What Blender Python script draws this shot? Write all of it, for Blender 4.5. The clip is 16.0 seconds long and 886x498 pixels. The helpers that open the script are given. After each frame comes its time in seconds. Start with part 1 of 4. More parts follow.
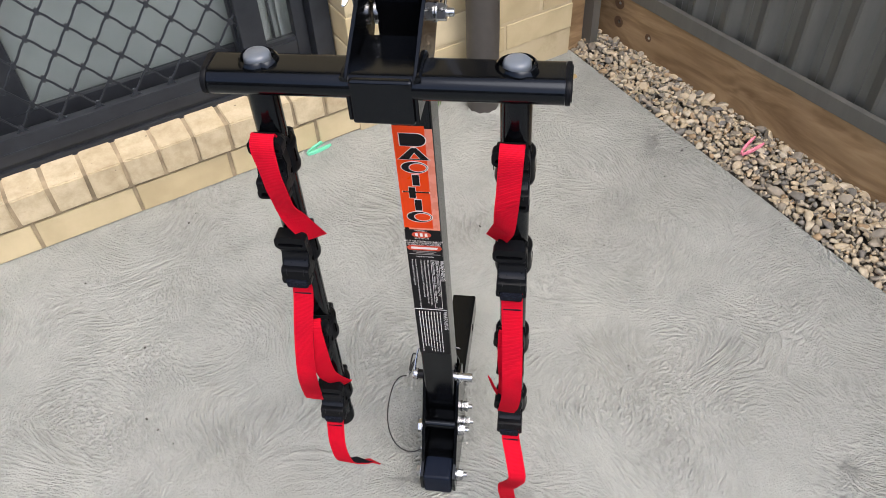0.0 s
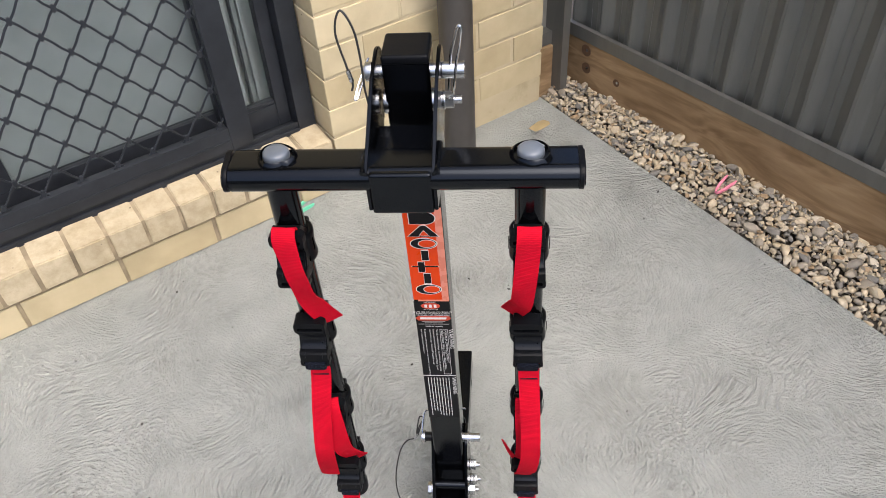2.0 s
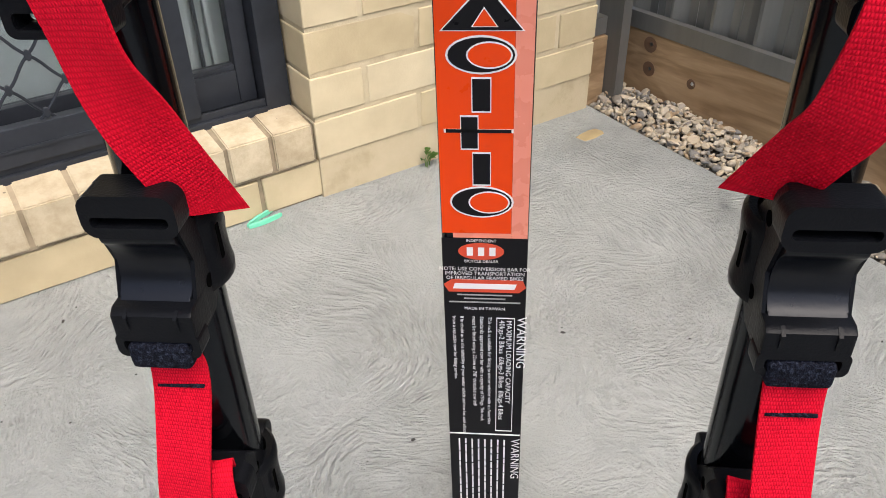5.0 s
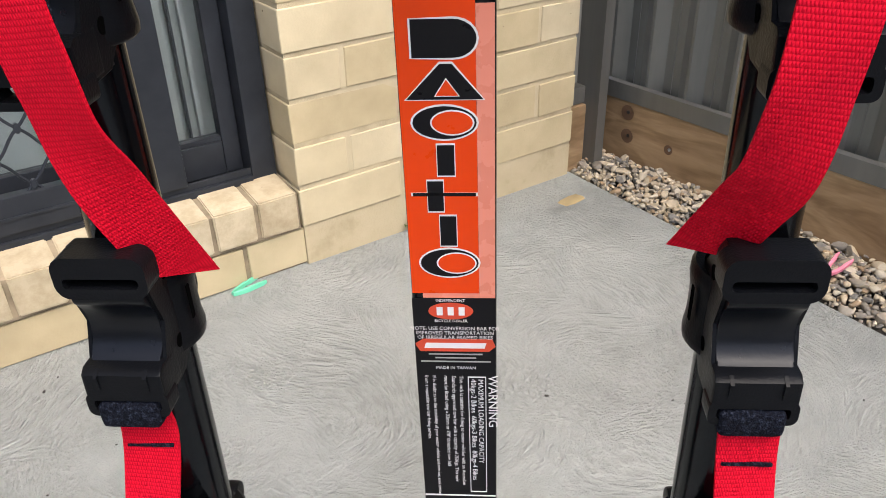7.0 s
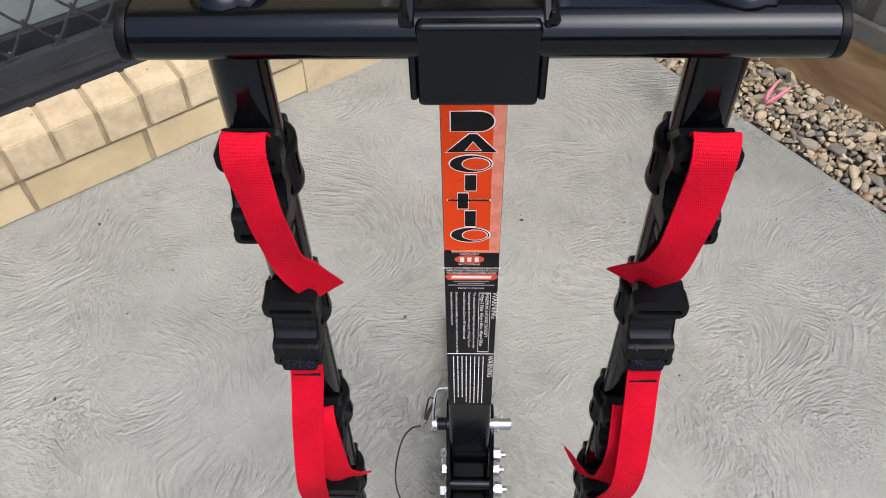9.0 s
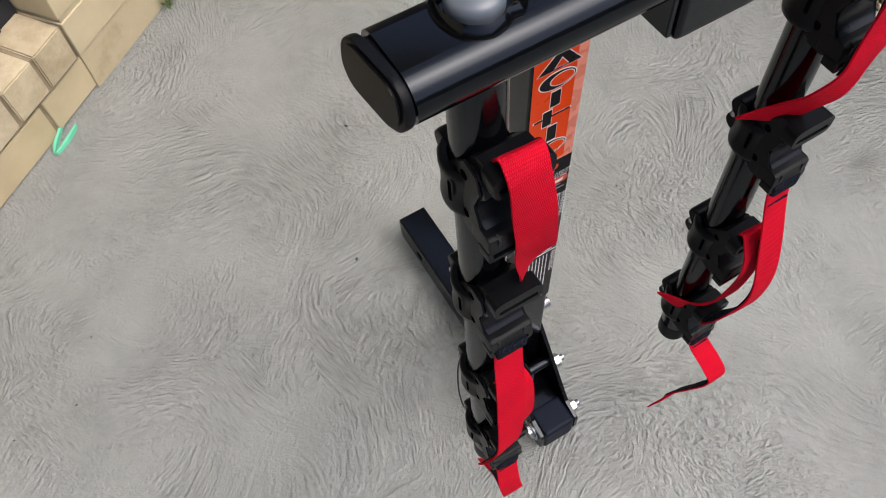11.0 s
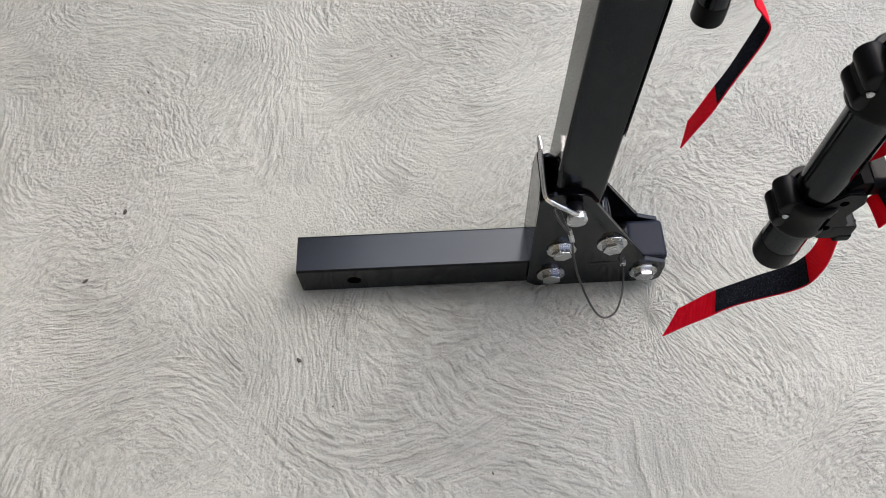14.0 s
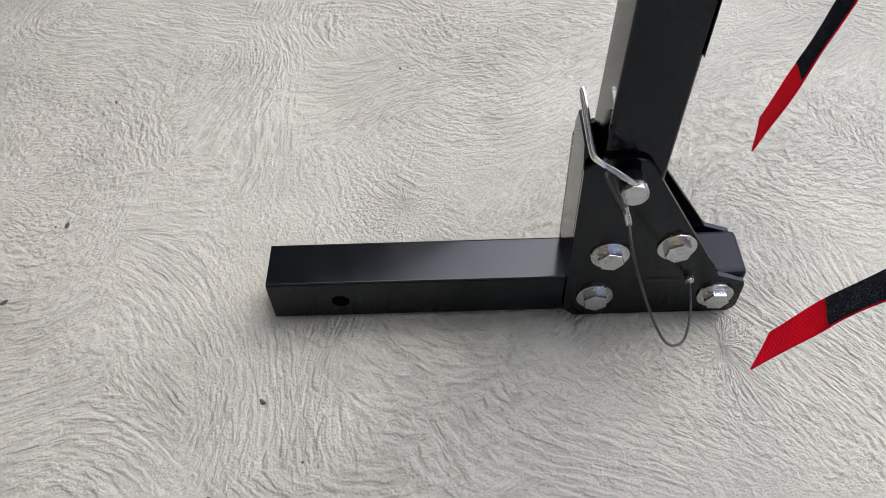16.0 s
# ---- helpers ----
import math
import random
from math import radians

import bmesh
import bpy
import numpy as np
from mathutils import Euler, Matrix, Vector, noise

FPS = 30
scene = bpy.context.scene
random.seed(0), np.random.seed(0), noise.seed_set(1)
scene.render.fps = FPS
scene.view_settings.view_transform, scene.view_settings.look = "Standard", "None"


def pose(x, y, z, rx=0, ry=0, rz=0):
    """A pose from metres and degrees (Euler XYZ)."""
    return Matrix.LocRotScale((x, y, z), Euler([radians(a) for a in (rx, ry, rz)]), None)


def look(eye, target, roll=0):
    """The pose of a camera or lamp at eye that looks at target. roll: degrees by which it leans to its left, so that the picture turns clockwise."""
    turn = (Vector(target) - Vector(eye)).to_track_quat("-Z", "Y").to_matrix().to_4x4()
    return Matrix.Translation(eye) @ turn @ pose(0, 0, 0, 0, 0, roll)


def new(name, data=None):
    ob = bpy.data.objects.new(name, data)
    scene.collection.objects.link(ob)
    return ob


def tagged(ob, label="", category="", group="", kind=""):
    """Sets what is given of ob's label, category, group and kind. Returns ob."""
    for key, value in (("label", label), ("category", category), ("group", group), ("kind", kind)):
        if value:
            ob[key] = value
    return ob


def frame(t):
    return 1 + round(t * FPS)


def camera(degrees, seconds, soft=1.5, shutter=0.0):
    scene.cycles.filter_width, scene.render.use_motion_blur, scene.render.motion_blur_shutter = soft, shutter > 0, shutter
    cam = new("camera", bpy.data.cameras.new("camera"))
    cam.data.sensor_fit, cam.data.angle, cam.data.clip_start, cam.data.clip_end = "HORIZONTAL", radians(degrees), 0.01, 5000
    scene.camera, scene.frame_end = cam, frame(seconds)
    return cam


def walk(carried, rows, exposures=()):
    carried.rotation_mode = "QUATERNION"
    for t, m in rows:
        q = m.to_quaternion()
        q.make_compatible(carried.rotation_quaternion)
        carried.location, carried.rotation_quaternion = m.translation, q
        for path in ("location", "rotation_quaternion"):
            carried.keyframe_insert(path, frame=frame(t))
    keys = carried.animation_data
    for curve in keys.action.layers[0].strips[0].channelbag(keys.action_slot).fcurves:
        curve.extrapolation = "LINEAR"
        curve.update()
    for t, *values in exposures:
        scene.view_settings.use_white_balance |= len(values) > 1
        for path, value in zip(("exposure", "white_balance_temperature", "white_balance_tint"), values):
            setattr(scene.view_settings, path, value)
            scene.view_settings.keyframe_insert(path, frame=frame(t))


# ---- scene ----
cam = camera(58.9, 16.0, soft=0.9)
PATH = [
    (0, (0.214, -0.641, 1.297), (-0.115, 0.725, -0.126), -3.1),
    (0.5, (0.21, -0.636, 1.302), (-0.104, 0.744, -0.111), -3.6),
    (1, (0.185, -0.636, 1.307), (-0.109, 0.765, -0.09), -3.9),
    (1.5, (0.166, -0.634, 1.33), (-0.104, 0.791, -0.047), -4.0),
    (2, (0.156, -0.63, 1.351), (-0.092, 0.809, -0.016), -3.8),
    (2.5, (0.149, -0.63, 1.347), (-0.091, 0.8, -0.03), -3.5),
    (3, (0.146, -0.6, 1.296), (-0.094, 0.797, -0.115), -3.2),
    (3.2, (0.156, -0.562, 1.261), (-0.086, 0.82, -0.165), -3.1),
    (5.3, (0.038, -0.27, 0.805), (-0.216, 1.387, -0.287), -0.9),
    (5.5, (0.038, -0.281, 0.831), (-0.217, 1.401, -0.221), -1.1),
    (6, (0.046, -0.288, 0.843), (-0.206, 1.424, -0.16), -1.6),
    (6.5, (0.05, -0.286, 0.843), (-0.191, 1.429, -0.157), -1.6),
    (7, (0.058, -0.29, 0.827), (-0.178, 1.418, -0.188), -1.3),
    (7.5, (0.064, -0.309, 0.84), (-0.183, 1.379, -0.203), -1.2),
    (8, (0.067, -0.33, 0.913), (-0.197, 1.278, -0.246), -1.2),
    (8.2, (0.067, -0.341, 0.981), (-0.183, 1.188, -0.283), -0.9),
    (10.5, (-0.17, -0.375, 1.144), (0.077, 0.715, -0.515), -4.0),
    (11, (-0.237, -0.249, 1.12), (0.163, 0.699, -0.594), -4.8),
    (11.5, (-0.329, -0.165, 1.127), (0.287, 0.624, -0.605), -4.0),
    (12, (-0.462, -0.064, 1.086), (0.354, 0.564, -0.627), -3.2),
    (12.5, (-0.444, 0.055, 1.040), (0.428, 0.538, -0.695), -6.8),
    (13, (-0.457, 0.142, 1.009), (0.452, 0.402, -0.753), -6.9),
    (13.5, (-0.430, 0.210, 0.924), (0.504, 0.300, -0.842), -2.9),
    (14, (-0.425, 0.230, 0.840), (0.536, 0.294, -0.913), -2.9),
    (14.5, (-0.414, 0.255, 0.730), (0.619, 0.319, -0.980), -2.9),
    (15, (-0.387, 0.265, 0.627), (0.763, 0.365, -1.007), -3.0),
    (15.5, (-0.405, 0.235, 0.600), (0.827, 0.371, -0.971), -3.4),
    (16, (-0.427, 0.231, 0.602), (0.834, 0.342, -0.947), -2.9),
]
EXPOSURES = [(0.0, 1.42), (3.2, 1.42), (5.3, 1.58), (8.2, 1.58), (10.5, 1.1), (11.5, 1.28), (12.5, 1.62), (14.0, 1.62), (16.0, 1.68)]
walk(cam, [(t, look(eye, target, roll)) for t, eye, target, roll in PATH], EXPOSURES)

# ---- world, sun, exposure ----
world = bpy.data.worlds.new("sky_world")
scene.world = world
world.use_nodes = True
wn = world.node_tree.nodes
sky = wn.new("ShaderNodeTexSky")
sky.sky_type = 'NISHITA'
sky.sun_disc = False
sky.sun_elevation = radians(62)
sky.sun_rotation = radians(134)
sky.air_density = 0.7
sky.dust_density = 4.0
world.node_tree.links.new(sky.outputs[0], wn["Background"].inputs[0])
wn["Background"].inputs[1].default_value = 0.15
sun_data = bpy.data.lights.new("sun", 'SUN')
sun_data.energy = 0.75
sun_data.angle = radians(55)
sun_data.color = (1.0, 0.985, 0.965)
sun = new("sun", sun_data)
sun.matrix_world = look((1.689, -1.631, 4.415), (0, 0, 0))


# ---- node helpers ----
class Mat:
    """A small builder for one node material."""

    def __init__(self, name, base=(0.5, 0.5, 0.5), rough=0.5, metal=0.0, spec=0.5):
        self.m = bpy.data.materials.new(name)
        self.m.use_nodes = True
        self.t = self.m.node_tree
        self.b = self.t.nodes["Principled BSDF"]
        self.b.inputs["Base Color"].default_value = (*base, 1)
        self.b.inputs["Roughness"].default_value = rough
        self.b.inputs["Metallic"].default_value = metal
        self.b.inputs["Specular IOR Level"].default_value = spec

    def node(self, kind, **sets):
        n = self.t.nodes.new(kind)
        for k, v in sets.items():
            setattr(n, k, v)
        return n

    def link(self, a, b):
        self.t.links.new(a, b)

    def coords(self, which="Object"):
        return self.node("ShaderNodeTexCoord").outputs[which]

    def mapped(self, vec, scale=(1, 1, 1), rot=(0, 0, 0), loc=(0, 0, 0)):
        n = self.node("ShaderNodeMapping")
        n.inputs["Scale"].default_value = scale
        n.inputs["Rotation"].default_value = rot
        n.inputs["Location"].default_value = loc
        self.link(vec, n.inputs[0])
        return n.outputs[0]

    def noise(self, vec, scale, detail=4, rough=0.55, distort=0.0):
        n = self.node("ShaderNodeTexNoise")
        for k, v in (("Scale", scale), ("Detail", detail), ("Roughness", rough), ("Distortion", distort)):
            n.inputs[k].default_value = v
        if vec is not None:
            self.link(vec, n.inputs["Vector"])
        return n.outputs["Fac"]

    def ramp(self, fac, stops):
        n = self.node("ShaderNodeValToRGB")
        el = n.color_ramp.elements
        while len(el) < len(stops):
            el.new(0.5)
        for e, (p, c) in zip(el, stops):
            e.position = p
            e.color = (*c, 1) if len(c) == 3 else c
        self.link(fac, n.inputs[0])
        return n.outputs[0]

    def math(self, op, a, b=None, clamp=False):
        n = self.node("ShaderNodeMath", operation=op, use_clamp=clamp)
        for i, v in enumerate((a, b)):
            if v is None:
                continue
            if isinstance(v, (int, float)):
                n.inputs[i].default_value = v
            else:
                self.link(v, n.inputs[i])
        return n.outputs[0]

    def mix(self, fac, a, b, blend='MIX'):
        n = self.node("ShaderNodeMix", data_type='RGBA', blend_type=blend)
        for i, v in ((0, fac), (6, a), (7, b)):
            if isinstance(v, (int, float)):
                n.inputs[i].default_value = v
            elif isinstance(v, tuple):
                n.inputs[i].default_value = (*v, 1)
            else:
                self.link(v, n.inputs[i])
        return n.outputs[2]

    def bump(self, height, strength=0.3, dist=0.002, after=None):
        n = self.node("ShaderNodeBump")
        n.inputs["Strength"].default_value = strength
        n.inputs["Distance"].default_value = dist
        self.link(height, n.inputs["Height"])
        if after is not None:
            self.link(after, n.inputs["Normal"])
        return n.outputs[0]

    def out(self, **sock):
        names = {"color": "Base Color", "rough": "Roughness", "normal": "Normal", "metal": "Metallic"}
        for k, v in sock.items():
            self.link(v, self.b.inputs[names[k]])
        return self.m


def plain(name, base, rough, metal=0.0, grain=0.0, scale=400, spec=0.5, vary=0.12):
    """A surface of one colour with fine grain, faint blotches and uneven gloss."""
    k = Mat(name, base, rough, metal, spec)
    co = k.coords()
    big = k.noise(co, 14, 4)
    lo, hi = tuple(c * (1 - vary) for c in base), tuple(min(1, c * (1 + vary)) for c in base)
    k.out(color=k.ramp(big, [(0.3, lo), (0.7, hi)]))
    r = k.noise(co, 60, 5)
    k.out(rough=k.math('ADD', k.math('MULTIPLY', r, 0.16), rough - 0.08))
    if grain:
        k.out(normal=k.bump(k.noise(co, scale, 2), grain, 0.0006))
    return k.m


# ---- materials ----
def concrete_material():
    k = Mat("broomed_concrete", (0.5, 0.49, 0.46), 0.88, spec=0.25)
    co = k.coords()

    def sweep(cells, shift, warp_by):
        """Broken arcs round the centres of uneven cells, like strokes of a swung brush."""
        warp = k.node("ShaderNodeTexNoise")
        warp.inputs["Scale"].default_value = 4.0
        warp.inputs["Detail"].default_value = 0.0
        k.link(k.mapped(co, loc=shift), warp.inputs["Vector"])
        add = k.node("ShaderNodeVectorMath", operation='MULTIPLY_ADD')
        k.link(warp.outputs["Color"], add.inputs[0])
        add.inputs[1].default_value = (warp_by, warp_by, 0.0)
        k.link(k.mapped(co, (1, 1, 0), loc=shift), add.inputs[2])
        ripple = k.node("ShaderNodeTexNoise")
        ripple.inputs["Scale"].default_value = 62.0
        ripple.inputs["Detail"].default_value = 2.5
        k.link(co, ripple.inputs["Vector"])
        wavy = k.node("ShaderNodeVectorMath", operation='MULTIPLY_ADD')
        k.link(ripple.outputs["Color"], wavy.inputs[0])
        wavy.inputs[1].default_value = (0.0060, 0.0060, 0.0)
        k.link(add.outputs[0], wavy.inputs[2])
        vor = k.node("ShaderNodeTexVoronoi", voronoi_dimensions='2D', feature='F1')
        vor.inputs["Scale"].default_value = cells
        k.link(add.outputs[0], vor.inputs["Vector"])
        away = k.node("ShaderNodeVectorMath", operation='SUBTRACT')
        k.link(wavy.outputs[0], away.inputs[0])
        k.link(vor.outputs["Position"], away.inputs[1])
        xyz = k.node("ShaderNodeSeparateXYZ")
        k.link(away.outputs[0], xyz.inputs[0])
        ang = k.math('ARCTAN2', xyz.outputs[1], xyz.outputs[0])
        rad = k.node("ShaderNodeVectorMath", operation='LENGTH')
        k.link(away.outputs[0], rad.inputs[0])
        polar = k.node("ShaderNodeCombineXYZ")
        k.link(k.math('MULTIPLY', rad.outputs["Value"], 165.0), polar.inputs[0])
        k.link(k.math('MULTIPLY', ang, 12.0), polar.inputs[1])
        k.link(k.math('MULTIPLY', vor.outputs["Color"], 40.0), polar.inputs[2])
        return k.noise(polar.outputs[0], 1.0, 1.0, 0.4, 0.3), k.noise(polar.outputs[0], 0.33, 2, 0.5)

    a, a2 = sweep(1.7, (0, 0, 0), 0.24)
    b, b2 = sweep(2.4, (3.7, 1.3, 0), 0.20)
    choose = k.ramp(k.noise(co, 5.5, 3), [(0.42, (0, 0, 0)), (0.58, (1, 1, 1))])
    lines = k.mix(choose, a, b)
    wide = k.mix(choose, a2, b2)
    where = k.ramp(k.noise(k.mapped(co, loc=(7, 2, 0)), 3.8, 5, 0.62), [(0.35, (0.24, 0.24, 0.24)), (0.60, (1, 1, 1))])
    ridge = k.ramp(k.math('ADD', k.math('MULTIPLY', lines, 0.80), k.math('MULTIPLY', k.noise(co, 180, 3, 0.6), 0.20)), [(0.37, (0, 0, 0)), (0.62, (1, 1, 1))])
    streak = k.math('MULTIPLY', ridge, where)
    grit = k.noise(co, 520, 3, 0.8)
    sand = k.noise(k.mapped(co, loc=(1, 8, 3)), 1050, 2, 0.7)
    pits = k.noise(co, 190, 4, 0.75)
    blot = k.noise(co, 2.6, 7, 0.62)
    base = k.ramp(blot, [(0.28, (0.336, 0.350, 0.328)), (0.5, (0.406, 0.423, 0.398)), (0.72, (0.457, 0.477, 0.449))])
    base = k.mix(k.ramp(k.noise(co, 1.0, 3), [(0.5, (0, 0, 0)), (0.8, (0.25, 0.25, 0.25))]), base, (0.375, 0.363, 0.328))
    # low grit, also low in the bump, is darkened like shade in pits
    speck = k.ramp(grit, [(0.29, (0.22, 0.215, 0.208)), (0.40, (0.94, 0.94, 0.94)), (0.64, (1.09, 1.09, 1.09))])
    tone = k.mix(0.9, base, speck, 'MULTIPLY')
    grain = k.ramp(sand, [(0.30, (0.86, 0.857, 0.85)), (0.50, (1.0, 1.0, 1.0)), (0.70, (1.10, 1.10, 1.10))])
    tone = k.mix(0.9, tone, grain, 'MULTIPLY')
    mott = k.ramp(k.noise(k.mapped(co, loc=(2, 5, 0)), 9, 7, 0.72), [(0.33, (0.86, 0.863, 0.86)), (0.50, (0.99, 0.99, 0.985)), (0.68, (1.05, 1.05, 1.05))])
    tone = k.mix(1.0, tone, mott, 'MULTIPLY')
    # relief shading put into the colour: grooves darker, ridges lighter
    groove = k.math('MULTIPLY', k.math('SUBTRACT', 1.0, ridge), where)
    groove_shade = k.ramp(groove, [(0.0, (1.05, 1.05, 1.05)), (0.5, (0.98, 0.978, 0.975)), (1.0, (0.87, 0.866, 0.86))])
    tone = k.mix(1.0, tone, groove_shade, 'MULTIPLY')
    fine = k.math('ADD', k.math('MULTIPLY', grit, 0.45), k.math('MULTIPLY', sand, 0.12))
    h = k.math('ADD', k.math('MULTIPLY', streak, 1.0), k.math('ADD', k.math('MULTIPLY', pits, 1.3), fine))
    n1 = k.bump(h, 1.0, 0.0060)
    n2 = k.bump(k.math('ADD', k.noise(co, 9, 3), k.math('MULTIPLY', wide, 0.4)), 0.5, 0.006, n1)
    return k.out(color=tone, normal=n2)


def brick_material(name="cream_brick", dirt=0.0):
    k = Mat(name, (0.66, 0.54, 0.33), 0.85, spec=0.3)
    co = k.coords()
    info = k.node("ShaderNodeObjectInfo").outputs["Random"]
    off = k.node("ShaderNodeVectorMath", operation='ADD')
    k.link(co, off.inputs[0])
    comb = k.node("ShaderNodeCombineXYZ")
    k.link(k.math('MULTIPLY', info, 37.0), comb.inputs[0])
    k.link(comb.outputs[0], off.inputs[1])
    v = off.outputs[0]
    base = k.ramp(info, [(0.0, (0.465, 0.388, 0.243)), (0.5, (0.525, 0.447, 0.292)), (1.0, (0.575, 0.500, 0.347))])
    blot = k.ramp(k.noise(v, 9, 5), [(0.3, (0.84, 0.82, 0.78)), (0.7, (1.06, 1.05, 1.02))])
    c = k.mix(1.0, base, blot, 'MULTIPLY')
    spots = k.ramp(k.noise(v, 70, 1, 0.4), [(0.185, (0.16, 0.13, 0.09)), (0.215, (1, 1, 1))])
    c = k.mix(1.0, c, spots, 'MULTIPLY')
    if dirt:
        grime = k.ramp(k.noise(v, 22, 6, 0.7), [(0.35, (0.80, 0.77, 0.72)), (0.6, (1.04, 1.04, 1.04))])
        c = k.mix(dirt, c, (0.46, 0.40, 0.325))
        c = k.mix(1.0, c, grime, 'MULTIPLY')
    n = k.bump(k.math('ADD', k.noise(v, 240, 4, 0.65), k.math('MULTIPLY', k.noise(v, 30, 3), 1.5)), 0.3, 0.0014)
    return k.out(color=c, normal=n)


def mortar_material():
    k = Mat("cream_mortar", (0.6, 0.5, 0.33), 0.95, spec=0.2)
    co = k.coords()
    c = k.ramp(k.noise(co, 6, 6, 0.65), [(0.3, (0.34, 0.275, 0.17)), (0.48, (0.48, 0.405, 0.265)), (0.8, (0.54, 0.465, 0.32))])
    return k.out(color=c, normal=k.bump(k.noise(co, 260, 4, 0.7), 0.6, 0.002))


def timber_material():
    k = Mat("treated_pine", (0.33, 0.2, 0.09), 0.75, spec=0.3)
    co = k.coords()
    v = k.mapped(co, (1.5, 7, 7))
    w = k.noise(v, 1.8, 4, 0.5, 0.8)
    rings = k.math('SINE', k.math('MULTIPLY', w, 34.0))
    fine = k.noise(k.mapped(co, (5, 70, 70)), 3.0, 4, 0.6)
    rings = k.math('ADD', k.math('MULTIPLY', rings, 0.7), k.math('MULTIPLY', k.math('SUBTRACT', fine, 0.5), 1.6))
    tone = k.ramp(k.math('ADD', k.math('MULTIPLY', rings, 0.30), 0.5), [(0.1, (0.20, 0.130, 0.068)), (0.5, (0.30, 0.203, 0.112)), (0.95, (0.375, 0.27, 0.162))])
    wet = k.ramp(k.noise(k.mapped(co, (1.2, 5, 5)), 3, 4), [(0.33, (0.66, 0.61, 0.55)), (0.65, (1.08, 1.06, 1.02))])
    tone = k.mix(1.0, tone, wet, 'MULTIPLY')
    k.out(rough=k.math('ADD', k.math('MULTIPLY', w, 0.3), 0.5))
    return k.out(color=tone, normal=k.bump(k.noise(k.mapped(co, (8, 160, 160)), 4, 4), 0.35, 0.001))


def pebble_material():
    k = Mat("river_pebble", (0.4, 0.34, 0.26), 0.6, spec=0.4)
    info = k.node("ShaderNodeObjectInfo").outputs["Random"]
    isl = k.node("ShaderNodeNewGeometry").outputs["Random Per Island"]
    pick = k.math('FRACT', k.math('ADD', k.math('MULTIPLY', info, 7.0), isl))
    c = k.ramp(pick, [(0.0, (0.33, 0.30, 0.26)), (0.14, (0.52, 0.45, 0.35)), (0.28, (0.21, 0.205, 0.20)), (0.40, (0.57, 0.52, 0.44)),
                      (0.50, (0.37, 0.275, 0.18)), (0.60, (0.47, 0.42, 0.34)), (0.74, (0.25, 0.23, 0.205)), (0.86, (0.50, 0.43, 0.325)), (1.0, (0.36, 0.35, 0.335))])
    k.m.node_tree.nodes[-1].color_ramp.interpolation = 'CONSTANT'
    co = k.coords()
    m = k.ramp(k.noise(co, 90, 5, 0.65), [(0.3, (0.66, 0.62, 0.54)), (0.7, (1.0, 0.96, 0.87))])
    return k.out(color=k.mix(1.0, c, m, 'MULTIPLY'), normal=k.bump(k.noise(co, 380, 3), 0.25, 0.001))


def webbing_material():
    k = Mat("red_webbing", (0.62, 0.012, 0.03), 0.75, spec=0.12)
    uv = k.coords("UV")
    sep = k.node("ShaderNodeSeparateXYZ")
    k.link(uv, sep.inputs[0])
    u, v = sep.outputs[0], sep.outputs[1]
    row = k.math('FRACT', k.math('MULTIPLY', v, 500.0))
    shift = k.math('MULTIPLY', k.math('FLOOR', k.math('MULTIPLY', v, 500.0)), 0.5)
    col = k.math('FRACT', k.math('ADD', k.math('MULTIPLY', u, 880.0), shift))
    knit = k.math('MULTIPLY', k.math('SINE', k.math('MULTIPLY', row, 3.1416)), k.math('SINE', k.math('MULTIPLY', col, 3.1416)))
    co = k.coords()
    c = k.ramp(knit, [(0.0, (0.64, 0.004, 0.022)), (0.5, (0.78, 0.005, 0.028)), (1.0, (0.86, 0.007, 0.038))])
    b = k.ramp(k.noise(co, 25, 4), [(0.3, (0.86, 0.86, 0.86)), (0.7, (1.05, 1.05, 1.05))])
    c = k.mix(1.0, c, b, 'MULTIPLY')
    nor = k.bump(knit, 0.5, 0.0007)
    # the thin weave lets some light through
    thin = k.node("ShaderNodeBsdfTranslucent")
    k.link(c, thin.inputs["Color"])
    k.link(nor, thin.inputs["Normal"])
    both = k.node("ShaderNodeMixShader")
    both.inputs[0].default_value = 0.35
    k.link(k.b.outputs[0], both.inputs[1])
    k.link(thin.outputs[0], both.inputs[2])
    k.link(both.outputs[0], k.t.nodes["Material Output"].inputs["Surface"])
    return k.out(color=c, normal=nor)


def steel_fence_material(name="fence_paint", f=1.0):
    k = Mat(name, (0.14, 0.138, 0.122), 0.34, spec=0.8)
    co = k.coords()
    dust = k.noise(k.mapped(co, (9, 9, 1.2)), 2.5, 6, 0.65)
    c = k.ramp(dust, [(0.3, (0.150 * f, 0.149 * f, 0.132 * f)), (0.7, (0.205 * f, 0.201 * f, 0.178 * f))])
    k.out(rough=k.math('ADD', k.math('MULTIPLY', dust, 0.12), 0.24))
    return k.out(color=c)


def powder_material(name, base, rough, spec=0.33):
    k = Mat(name, base, rough, spec=spec)
    k.b.inputs["Specular Tint"].default_value = (0.80, 0.88, 1.0, 1)
    co = k.coords()
    c = k.ramp(k.noise(co, 18, 5), [(0.3, tuple(v * 0.8 for v in base)), (0.7, tuple(v * 1.25 for v in base))])
    dust = k.ramp(k.noise(co, 1400, 1, 0.4), [(0.74, (0, 0, 0)), (0.80, (0.4, 0.4, 0.4))])
    c = k.mix(dust, c, (0.06, 0.06, 0.06))
    k.out(rough=k.math('ADD', k.math('MULTIPLY', k.noise(co, 30, 5), 0.2), rough - 0.1))
    return k.out(color=c, normal=k.bump(k.noise(co, 900, 2), 0.06, 0.0004))


